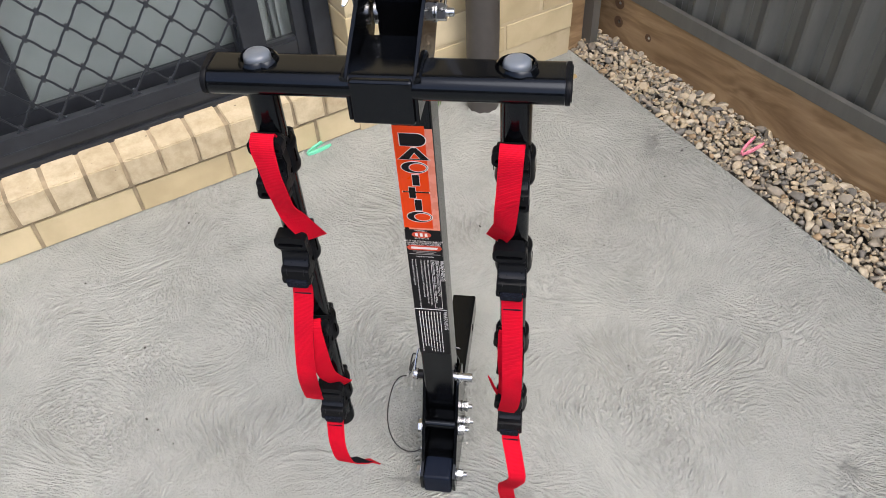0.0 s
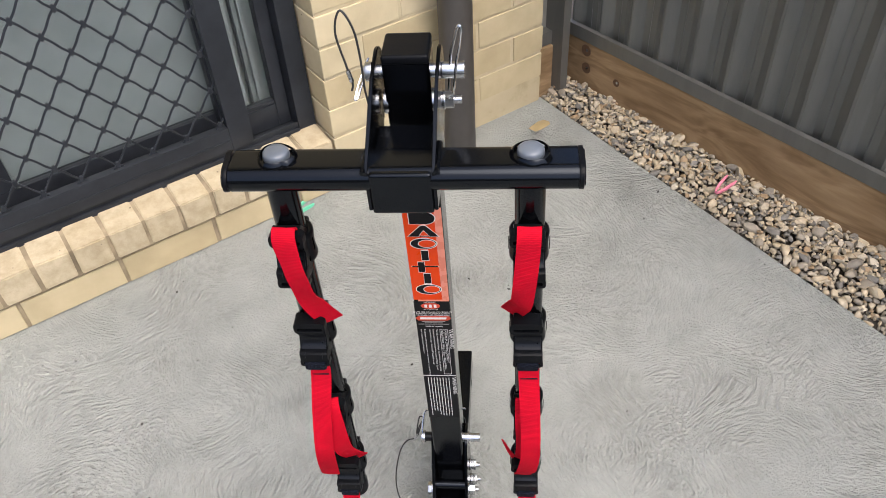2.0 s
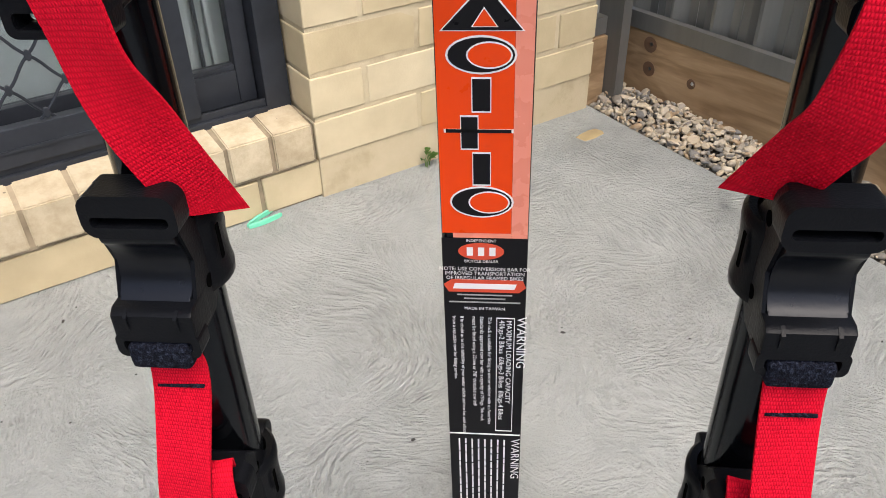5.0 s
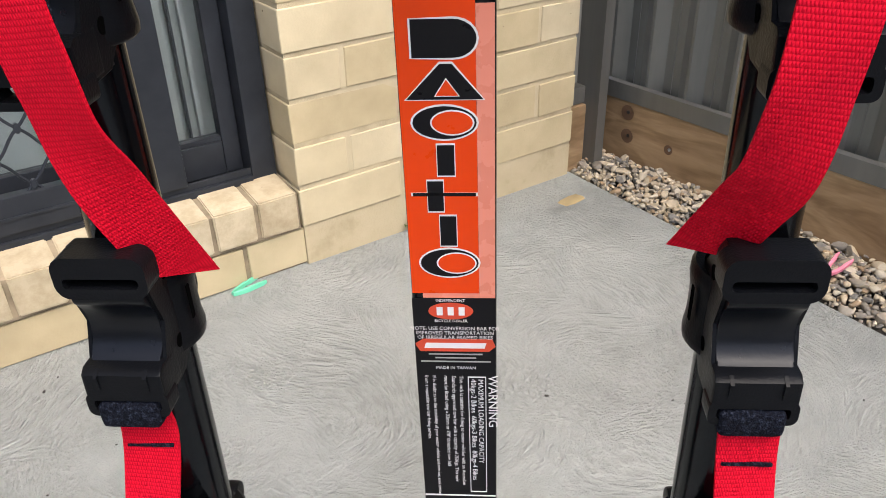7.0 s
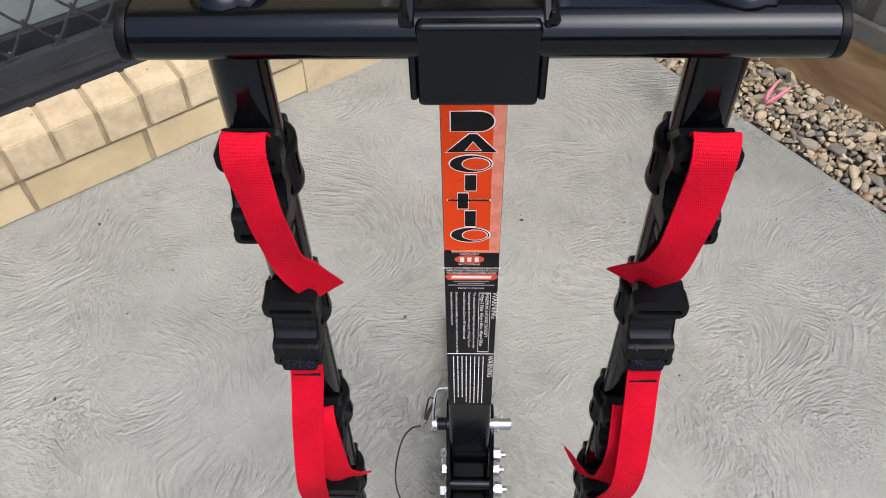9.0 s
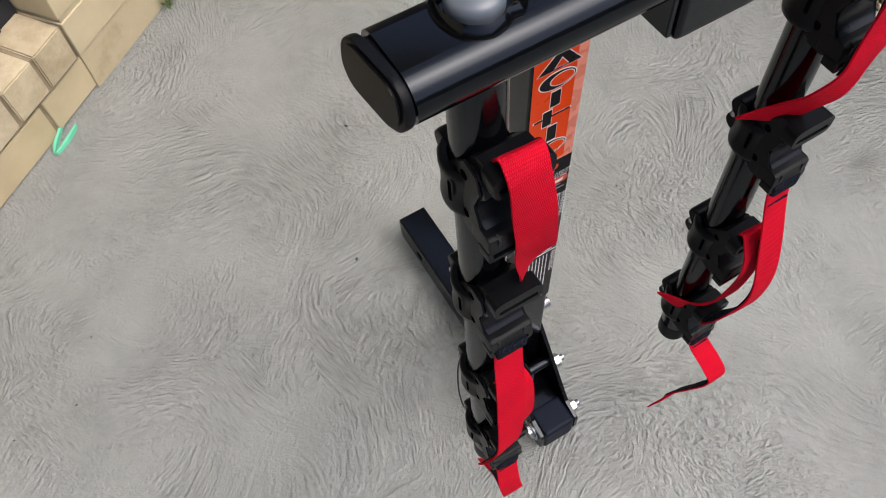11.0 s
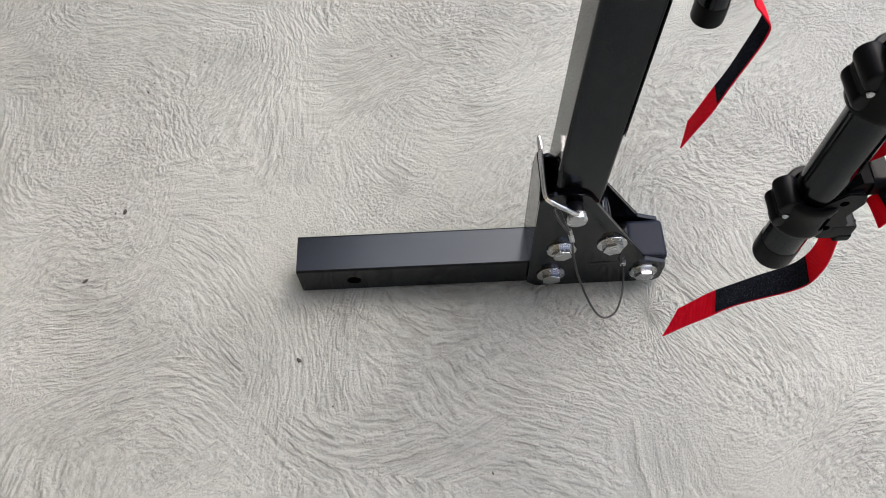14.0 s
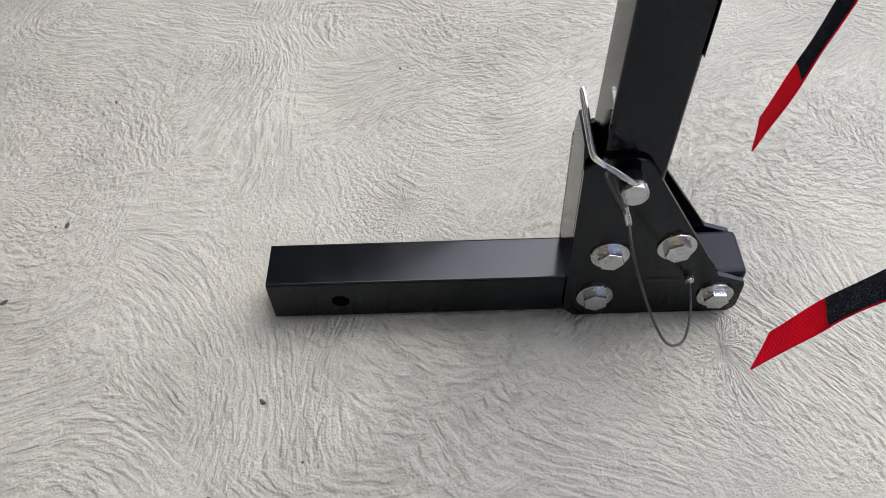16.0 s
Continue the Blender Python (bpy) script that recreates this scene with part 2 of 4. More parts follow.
def velcro_material():
    k = Mat("velcro_loop", (0.01, 0.011, 0.017), 0.95, spec=0.08)
    co = k.coords()
    fuzz = k.noise(co, 650, 3, 0.7)
    c = k.ramp(fuzz, [(0.38, (0.003, 0.0035, 0.006)), (0.55, (0.010, 0.012, 0.020)), (0.70, (0.040, 0.048, 0.070))])
    return k.out(color=c, normal=k.bump(fuzz, 1.0, 0.003))


CONCRETE, BRICK, MORTAR, PINE = concrete_material(), brick_material(), mortar_material(), timber_material()
RAIL_PAINT = steel_fence_material("rail_paint", 0.5)
SILL_BRICK = brick_material("weathered_brick", 0.3)
PEBBLE, WEBBING, FENCE_PAINT = pebble_material(), webbing_material(), steel_fence_material()
POWDER = powder_material("black_powder_coat", (0.0015, 0.0017, 0.0022), 0.14, 0.30)
POLY = plain("black_nylon", (0.004, 0.0044, 0.0054), 0.34, grain=0.25, scale=900, spec=0.09)
RUBBER = plain("black_rubber", (0.004, 0.0045, 0.006), 0.30, grain=0.1, spec=0.24)
ZINC = plain("zinc_plate", (0.50, 0.51, 0.525), 0.26, metal=1.0)
WIRE = plain("bright_wire", (0.72, 0.72, 0.73), 0.2, metal=1.0)
CABLE = plain("black_cable", (0.02, 0.02, 0.02), 0.4)
VELCRO = velcro_material()
PLUG = plain("navy_black_plastic", (0.006, 0.009, 0.018), 0.5, grain=0.2, scale=700, spec=0.12)
CAP = plain("grey_plastic_cap", (0.105, 0.12, 0.14), 0.3)
ORANGE = plain("orange_sticker", (0.80, 0.058, 0.003), 0.3, spec=0.2, vary=0.03)
SALMON = plain("salmon_sticker", (0.80, 0.26, 0.17), 0.28, vary=0.03)
STICKER = plain("black_sticker", (0.006, 0.0057, 0.007), 0.3, spec=0.15)
INK_WHITE = plain("white_ink", (0.78, 0.76, 0.74), 0.4, vary=0.03)
INK_GREY = plain("grey_ink", (0.30, 0.29, 0.28), 0.4, vary=0.05)
INK_RED = plain("red_ink", (0.62, 0.06, 0.02), 0.35, vary=0.04)
FRAME = powder_material("charcoal_aluminium", (0.021, 0.023, 0.027), 0.4)
TIN = plain("downpipe_paint", (0.055, 0.05, 0.046), 0.5)
CURTAIN = plain("pale_blind", (0.22, 0.234, 0.236), 0.8, vary=0.10)
GREEN = plain("mint_plastic", (0.16, 0.62, 0.40), 0.4)
PINK = plain("pink_plastic", (0.80, 0.24, 0.33), 0.4)
LEAF = plain("weed_leaf", (0.10, 0.20, 0.03), 0.55, vary=0.3)
DEBRIS = plain("dry_debris", (0.05, 0.045, 0.04), 0.9, vary=0.3)
CLAY = plain("dried_clay", (0.34, 0.26, 0.13), 0.95, grain=0.6, scale=250, vary=0.25)
DIRTY_MORTAR = plain("stained_mortar", (0.27, 0.215, 0.14), 0.95, grain=0.6, scale=300, vary=0.4)
SOIL = plain("dark_soil", (0.06, 0.05, 0.04), 0.95, grain=0.8, scale=120, vary=0.3)
RENDER = plain("eaves_paint", (0.62, 0.56, 0.44), 0.8)
glass = Mat("window_glass", (0.85, 0.9, 0.9), 0.03)
glass.b.inputs["Transmission Weight"].default_value = 1.0
glass.b.inputs["IOR"].default_value = 1.3
GLASS = glass.m


# ---- mesh helpers ----
def finish(bm, name, material, sharp=38):
    me = bpy.data.meshes.new(name)
    bmesh.ops.recalc_face_normals(bm, faces=bm.faces)
    bm.to_mesh(me)
    bm.free()
    me.materials.append(material)
    me.polygons.foreach_set("use_smooth", [True] * len(me.polygons))
    me.set_sharp_from_angle(angle=radians(sharp))
    return me


def part(name, bm, material, parent=None, label="", m=None, sharp=38):
    ob = new(name, finish(bm, name, material, sharp))
    if parent is not None:
        ob.parent = parent
    if m is not None:
        ob.matrix_basis = m
    if label:
        ob["label"] = label
    if len(ob.data.polygons) < 4000:
        ob.modifiers.new("normals", 'WEIGHTED_NORMAL').keep_sharp = True
    return ob


def thing(name, m, label, category, group="", kind=""):
    ob = new(name)
    ob.empty_display_size = 0.05
    ob.matrix_basis = m
    return tagged(ob, label, category, group, kind)


def box(lo, hi, bevel=0.0, seg=2, bm=None):
    bm = bm or bmesh.new()
    lo, hi = Vector(lo), Vector(hi)
    geo = bmesh.ops.create_cube(bm, size=1, matrix=Matrix.Translation((lo + hi) / 2) @ Matrix.Diagonal((*(hi - lo), 1)))
    if bevel:
        es = {e for v in geo["verts"] for e in v.link_edges}
        bmesh.ops.bevel(bm, geom=list(es), offset=bevel, segments=seg, profile=0.6, affect='EDGES')
    return bm


def prism(outline, axis, a, b, bevel=0.0, seg=2, bm=None):
    """A closed outline in the plane across an axis (x: y,z; y: x,z; z: x,y), drawn out from a to b."""
    bm = bm or bmesh.new()

    def at(p, v):
        return {"x": (v, p[0], p[1]), "y": (p[0], v, p[1]), "z": (p[0], p[1], v)}[axis]
    lo = [bm.verts.new(at(p, a)) for p in outline]
    hi = [bm.verts.new(at(p, b)) for p in outline]
    fs = [bm.faces.new(lo), bm.faces.new(hi[::-1])]
    n = len(outline)
    for i in range(n):
        fs.append(bm.faces.new((lo[i], hi[i], hi[(i + 1) % n], lo[(i + 1) % n])))
    if bevel:
        bmesh.ops.bevel(bm, geom=list(fs[0].edges) + list(fs[1].edges), offset=bevel, segments=seg, profile=0.6, affect='EDGES')
    return bm


def arc(cy, cz, r, a0, a1, n):
    return [(cy + r * math.cos(radians(a0 + (a1 - a0) * i / n)), cz + r * math.sin(radians(a0 + (a1 - a0) * i / n))) for i in range(n + 1)]


def rod(p0, p1, r, n=20, r2=None, bm=None, caps=True, bevel=0.0):
    bm = bm or bmesh.new()
    p0, p1 = Vector(p0), Vector(p1)
    d = p1 - p0
    m = Matrix.Translation((p0 + p1) / 2) @ d.to_track_quat('Z', 'Y').to_matrix().to_4x4()
    geo = bmesh.ops.create_cone(bm, cap_ends=caps, segments=n, radius1=r, radius2=r if r2 is None else r2, depth=d.length, matrix=m)
    if bevel:
        es = {e for v in geo["verts"] for e in v.link_edges if len(e.link_faces) == 2 and max(len(f.verts) for f in e.link_faces) > 4}
        bmesh.ops.bevel(bm, geom=list(es), offset=bevel, segments=2, profile=0.6, affect='EDGES')
    return bm


def spline(pts, n):
    """A smooth curve through the points (Catmull-Rom), n steps a span."""
    ps = [Vector(p) for p in pts]
    ps = [ps[0] * 2 - ps[1]] + ps + [ps[-1] * 2 - ps[-2]]
    out = []
    for i in range(1, len(ps) - 2):
        a, b, c, d = ps[i - 1:i + 3]
        for j in range(n):
            t = j / n
            out.append(0.5 * (2 * b + (c - a) * t + (2 * a - 5 * b + 4 * c - d) * t * t + (3 * b - a - 3 * c + d) * t ** 3))
    return out + [ps[-2]]


def wire(pts, r, n=8, steps=6, bm=None):
    bm = bm or bmesh.new()
    line = spline(pts, steps)
    ring0, up = None, Vector((0.13, 0.2, 1)).normalized()
    for i, p in enumerate(line):
        d = (line[min(i + 1, len(line) - 1)] - line[max(i - 1, 0)]).normalized()
        side = d.cross(up)
        side = side.normalized() if side.length > 1e-4 else d.orthogonal().normalized()
        up = side.cross(d).normalized()
        ring = [bm.verts.new(p + r * (math.cos(6.2832 * k / n) * side + math.sin(6.2832 * k / n) * up)) for k in range(n)]
        if ring0:
            for k in range(n):
                bm.faces.new((ring0[k], ring0[(k + 1) % n], ring[(k + 1) % n], ring[k]))
        else:
            bm.faces.new(ring[::-1])
        ring0 = ring
    bm.faces.new(ring0)
    return bm


def ribbon(pts, sides, width, thick=0.0016, steps=8, across=4, lo=0.0, hi=1.0, lift=0.0, cut=0.0):
    """Woven tape through the points; sides are the directions of its width. cut slants the free end."""
    bm = bmesh.new()
    uv = bm.loops.layers.uv.new("uv")
    line, sd = spline(pts, steps), spline(sides, steps)
    total = len(line) - 1
    i0, i1 = round(lo * total), round(hi * total)
    sections, run = [], 0.0
    for i in range(i0, i1 + 1):
        d = (line[min(i + 1, total)] - line[max(i - 1, 0)]).normalized()
        s = sd[i].normalized()
        s = (s - d * s.dot(d)).normalized()
        if i > i0:
            run += (line[i] - line[i - 1]).length
        sections.append((run, line[i], d, s, d.cross(s).normalized()))
    long = run

    def section(at):
        """Centre, side and normal at a length along the tape; past the end it goes straight on."""
        if at >= long:
            r, p, d, s, n = sections[-1]
            return p + d * (at - long), s, n
        for (r0, p0, _, s0, n0), (r1, p1, _, s1, n1) in zip(sections, sections[1:]):
            if at <= r1:
                f = max(0.0, (at - r0) / max(r1 - r0, 1e-9))
                return p0.lerp(p1, f), s0.lerp(s1, f).normalized(), n0.lerp(n1, f).normalized()
        return sections[-1][1], sections[-1][3], sections[-1][4]
    rows, runs = [], []
    for i, (run, *_) in enumerate(sections):
        top, bot = [], []
        for k in range(across + 1):
            u = (k / across - 0.5) * width
            end = long + cut * u
            at = end if i == len(sections) - 1 else min(run, end - 0.00002 * (len(sections) - i))
            p, s, n = section(at)
            dip = 0.0006 * math.sin(3.1 * u / width + i * 0.35)
            c = p + s * u + n * (lift + dip)
            top.append(bm.verts.new(c + n * thick / 2))
            bot.append(bm.verts.new(c - n * thick / 2))
        rows.append((top, bot))
        runs.append(run)

    def face(vs, uvs):
        f = bm.faces.new(vs)
        for l, w in zip(f.loops, uvs):
            l[uv].uv = w
    for i in range(len(rows) - 1):
        (t0, b0), (t1, b1) = rows[i], rows[i + 1]
        v0, v1 = runs[i], runs[i + 1]
        for k in range(across):
            u0, u1 = k / across * width, (k + 1) / across * width
            face((t0[k], t0[k + 1], t1[k + 1], t1[k]), ((u0, v0), (u1, v0), (u1, v1), (u0, v1)))
            face((b0[k + 1], b0[k], b1[k], b1[k + 1]), ((u1, v0), (u0, v0), (u0, v1), (u1, v1)))
        for k, flip in ((0, 0), (across, 1)):
            q = (t0[k], t1[k], b1[k], b0[k])
            face(q if not flip else q[::-1], ((0, v0), (0, v1), (0.002, v1), (0.002, v0)))
    for (t, b), v in ((rows[0], runs[0]), (rows[-1], runs[-1])):
        for k in range(across):
            face((t[k], t[k + 1], b[k + 1], b[k]), ((0, v), (0.004, v), (0.004, v), (0, v)))
    return bm


def ring_plate(outer, inner, axis, a, b, bevel=0.0011):
    """A plate from a to b along an axis with one hole; both outlines have the same number of corners."""
    bm = bmesh.new()

    def at(p, v):
        return {"x": (v, p[0], p[1]), "y": (p[0], v, p[1]), "z": (p[0], p[1], v)}[axis]
    rings = [[bm.verts.new(at(p, v)) for p in line] for line, v in ((outer, a), (outer, b), (inner, b), (inner, a))]
    n = len(outer)
    for k in range(4):
        r0, r1 = rings[k], rings[(k + 1) % 4]
        for i in range(n):
            bm.faces.new((r0[i], r0[(i + 1) % n], r1[(i + 1) % n], r1[i]))
    es = [e for e in bm.edges if e.calc_face_angle(0) > 1.0]
    bmesh.ops.bevel(bm, geom=es, offset=bevel, segments=2, profile=0.6, affect='EDGES')
    return bm


def rounded(x0, x1, y0, y1, r, n=4):
    return arc(x1 - r, y1 - r, r, 0, 90, n) + arc(x0 + r, y1 - r, r, 90, 180, n) + arc(x0 + r, y0 + r, r, 180, 270, n) + arc(x1 - r, y0 + r, r, 270, 360, n)


def hexagon(r, turn=0):
    return [(r * math.cos(radians(60 * i + turn)), r * math.sin(radians(60 * i + turn))) for i in range(6)]


def bolt_head(x, y, z, out, flange=0.0115, af=0.0085, tall=0.006, turn=10):
    """A flanged hexagon head whose axis lies along x; out is +1 or -1."""
    bm = rod((x, y, z), (x + out * 0.0022, y, z), flange, 24, bevel=0.0007)
    prism([(y + a, z + b) for a, b in hexagon(af, turn)], "x", x + out * 0.002, x + out * (0.002 + tall), 0.0008, 2, bm)
    return bm


def nut_end(x, y, z, out, long=0.016):
    bm = rod((x, y, z), (x + out * 0.0022, y, z), 0.0105, 24, bevel=0.0006)
    prism([(y + a, z + b) for a, b in hexagon(0.0098, 20)], "x", x + out * 0.002, x + out * 0.0115, 0.001, 2, bm)
    p = x + out * 0.010
    k = 0
    while k * 0.0016 < long - 0.010:
        rod((p + out * k * 0.0016, y, z), (p + out * (k * 0.0016 + 0.0011), y, z), 0.0046, 16, bm=bm)
        rod((p + out * (k * 0.0016 + 0.0009), y, z), (p + out * (k * 0.0016 + 0.0018), y, z), 0.0040, 12, bm=bm)
        k += 1
    return bm


def letters(text, size, material, parent, m, name="text_line", align='LEFT'):
    cu = bpy.data.curves.new(name, 'FONT')
    cu.body, cu.size, cu.align_x, cu.align_y = text, size, align, 'CENTER'
    cu.extrude = 0.00004
    cu.resolution_u = 2
    tmp = bpy.data.objects.new(name, cu)
    scene.collection.objects.link(tmp)
    dg = bpy.context.evaluated_depsgraph_get()
    me = bpy.data.meshes.new_from_object(tmp.evaluated_get(dg))
    bpy.data.objects.remove(tmp)
    bpy.data.curves.remove(cu)
    me.materials.clear()
    me.materials.append(material)
    ob = new(name, me)
    ob.parent = parent
    ob.matrix_basis = m
    return ob

# ---- setting: slab, ground, house wall, fence ----
WALL = pose(-0.400, 1.011, 0, 0, 0, 42.3)   # origin at the window's brick corner; x along the wall, y into it
RACK = pose(0.026, 0.003, 0, 0, -0.85, 3.5)     # the rack leans a little on the slab


def slab_edge(y):
    """Where the slab ends towards the fence; the edge runs a little askew to the wall."""
    return 0.727 + 0.035 * y


def slab():
    bm = prism([(-4.0, -7.0), (slab_edge(-7.0), -7.0), (slab_edge(0.25), 0.25), (-4.0, 0.25)], "z", -0.10, 0.0, 0.006, 2)
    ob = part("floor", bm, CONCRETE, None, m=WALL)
    tagged(ob, "pale grey concrete patio slab with swirled broom marks", "concrete floor", kind="structure")
    g = box((-60, -60, -0.6), (60, 60, -0.075))
    ob = part("ground", g, SOIL, None)
    tagged(ob, "dark bare soil around the concrete patio", "ground", kind="structure")


slab()


def brick_mesh(length, high, deep, seed):
    rnd = random.Random(seed)
    bm = box((0, 0, 0), (length, deep, high))
    for v in bm.verts:
        v.co += Vector((rnd.uniform(-1, 1) * 0.0012, rnd.uniform(-1, 1) * 0.0008, rnd.uniform(-1, 1) * 0.0012))
    bmesh.ops.bevel(bm, geom=bm.edges[:], offset=0.0015, segments=1, affect='EDGES')
    return finish(bm, "brick", BRICK, 25)


def house_wall():
    wall = part("wall_north", box((0.006, 0.0026, -0.1), (0.711, 0.112, 1.0)), MORTAR, None, m=WALL)
    tagged(wall, "cream brick house wall with raked cream mortar joints", "brick wall", kind="structure")
    part("mortar_bed", box((-3.2, 0.012, -0.1), (0.006, 0.112, 0.083)), DIRTY_MORTAR, wall)
    part("mortar_bed", prism([(0.0055, 0.083), (0.112, 0.083), (0.112, 0.1745), (0.0055, 0.1605)], "x", -3.2, 0.0), DIRTY_MORTAR, wall)
    part("upper_wall", box((-3.2, 0.012, 1.0), (0.714, 0.24, 2.5)), BRICK, wall)
    part("upper_wall", box((-3.2, 0.24, -0.1), (0.714, 0.30, 2.5)), RENDER, wall)
    part("eaves", box((-3.4, -0.45, 2.5), (0.9, 0.35, 2.62), 0.01), RENDER, wall)
    full = [brick_mesh(0.230, 0.076, 0.102, s) for s in range(6)]
    half = [brick_mesh(0.110, 0.076, 0.102, 20 + s) for s in range(3)]
    rnd = random.Random(4)

    def lay(me, x, z, y=0.0):
        ob = new("brick", me)
        ob.parent = wall
        ob.matrix_basis = pose(x, y + rnd.uniform(-0.0012, 0.0012), z + rnd.uniform(-0.0008, 0.0008), 0, rnd.uniform(-0.25, 0.25), rnd.uniform(-0.3, 0.3))
    # the lowest course runs along the whole wall, set back a little
    for i in range(-8, 3):
        lay(full[i % 6], 0.127 + 0.24 * (i - 1), 0.003, 0.007)
    lay(half[0], 0.607, 0.003, 0.007)
    for c in range(10):
        z = 0.088 + 0.086 * c
        if c % 2 == 0:
            for i in range(3):
                lay(full[(i + c) % 6], 0.003 + 0.24 * i, z)
        else:
            lay(half[c % 3], 0.003, z)
            for i in range(2):
                lay(full[(i + c) % 6], 0.125 + 0.24 * i, z)
            lay(half[(c + 1) % 3], 0.605, z)
    # bricks laid on edge under the window, their tops falling outwards
    sill = []
    for s in range(5):
        r2 = random.Random(50 + s)
        bm = prism([(0.0, 0.0), (0.118, 0.0), (0.118, 0.089), (0.0, 0.075)], "x", 0, 0.0765)
        for v in bm.verts:
            v.co += Vector((r2.uniform(-1, 1) * 0.0012, r2.uniform(-1, 1) * 0.001, r2.uniform(-1, 1) * 0.001))
        bmesh.ops.bevel(bm, geom=bm.edges[:], offset=0.0026, segments=2, affect='EDGES')
        sill.append(finish(bm, "brick", SILL_BRICK, 25))
    for i in range(28):
        lay(sill[(i * 3) % 5], -0.086 * (i + 1) + 0.004, 0.0895, -0.001)


house_wall()


def window():
    win = thing("window_1", WALL, "charcoal aluminium window with a diamond security screen over pale blinds", "window", kind="structure")
    y0 = 0.085
    fr = part("window_frame", box((-0.052, y0, 0.165), (-0.002, y0 + 0.075, 1.3), 0.0025), FRAME, win)
    part("sill_track", box((-2.6, y0 - 0.004, 0.160), (-0.052, y0 + 0.09, 0.184), 0.0025), FRAME, fr)
    part("sill_track", box((-2.6, y0 + 0.004, 0.184), (-0.052, y0 + 0.010, 0.198), 0.0015), FRAME, fr)
    # glazed sash beside the screen
    sash = part("sash", box((-0.088, y0 + 0.038, 0.186), (-0.054, y0 + 0.07, 1.3), 0.003), FRAME, win)
    part("rail", box((-0.24, y0 + 0.038, 0.186), (-0.088, y0 + 0.07, 0.252), 0.003), FRAME, sash)
    part("rail", box((-0.20, y0 + 0.042, 0.252), (-0.088, y0 + 0.066, 0.262), 0.002), FRAME, sash)
    part("stile", box((-0.240, y0 + 0.038, 0.252), (-0.195, y0 + 0.07, 1.3), 0.003), FRAME, sash)
    pane = part("pane", box((-0.232, y0 + 0.051, 0.25), (-0.088, y0 + 0.056, 1.3)), GLASS, sash, "clear glass")
    pane.visible_shadow = False
    # second sash behind the screen
    back = part("sash", box((-2.6, y0 + 0.072, 0.20), (-0.232, y0 + 0.098, 0.268), 0.003), FRAME, win)
    part("stile", box((-0.800, y0 + 0.072, 0.268), (-0.728, y0 + 0.098, 1.3), 0.003), FRAME, back)
    pane = part("pane", box((-2.6, y0 + 0.083, 0.26), (-0.232, y0 + 0.088, 1.3)), GLASS, back, "clear glass")
    pane.visible_shadow = False
    # security screen: frame and diamond grille
    screen = part("security_screen", box((-0.238, y0 - 0.002, 0.196), (-0.178, y0 + 0.024, 1.3), 0.003), FRAME, win)
    part("rail", box((-1.6, y0 - 0.0025, 0.1965), (-0.238, y0 + 0.023, 0.262), 0.003), FRAME, screen)
    part("bead", box((-1.6, y0 - 0.005, 0.222), (-0.24, y0, 0.228), 0.001), FRAME, screen)
    gy = y0 + 0.010
    strands = bmesh.new()
    nodes = bmesh.new()
    x1, z1 = -0.553, 0.614
    for d in (1, -1):
        for k in range(-22, 23):
            line = []
            for j in range(-34, 35):
                x, z = x1 + 0.043 * (j + k), z1 + d * 0.049 * (j - k)
                if not (-1.6 < x < -0.17 and 0.20 < z < 1.25):
                    continue
                line.append((x, z))
            for (xa, za), (xb, zb) in zip(line, line[1:]):
                # each strand swells to one side and back between two knots
                pts = []
                for q in range(7):
                    f = q / 6
                    bow = 0.0016 * math.sin(2 * math.pi * f)
                    pts.append((xa + (xb - xa) * f + bow * 0.7, gy, za + (zb - za) * f - bow * 0.6 * d))
                wire(pts, 0.0029, 6, 1, strands)
            for xa, za in line:
                if d == 1:
                    prism([(xa + 0.0058 * math.cos(math.tau * q / 10), za + 0.0095 * math.sin(math.tau * q / 10)) for q in range(10)], "y", gy - 0.0034, gy + 0.0034, 0.0012, 1, nodes)
    g = part("grille", strands, FRAME, screen, "diamond grille")
    part("knots", nodes, FRAME, g)
    bl = part("blind", box((-2.6, y0 + 0.112, 0.18), (-0.02, y0 + 0.118, 1.3)), CURTAIN, win, "pale grey roller blind")
    for x, w in ((-0.105, 0.010), (-0.128, 0.006), (-0.150, 0.016), (-0.184, 0.008), (-0.205, 0.012)):
        part("curtain_fold", box((x - w / 2, y0 + 0.092, 0.2), (x + w / 2, y0 + 0.108, 1.3), 0.003), CURTAIN if w > 0.009 else FRAME, bl)


window()


# the fence leaves the corner post at a slight angle to the slab's edge
FENCE = WALL @ pose(0.850, 0.05, 0) @ pose(0, 0, 0, 0, 0, -90 + 2.3)


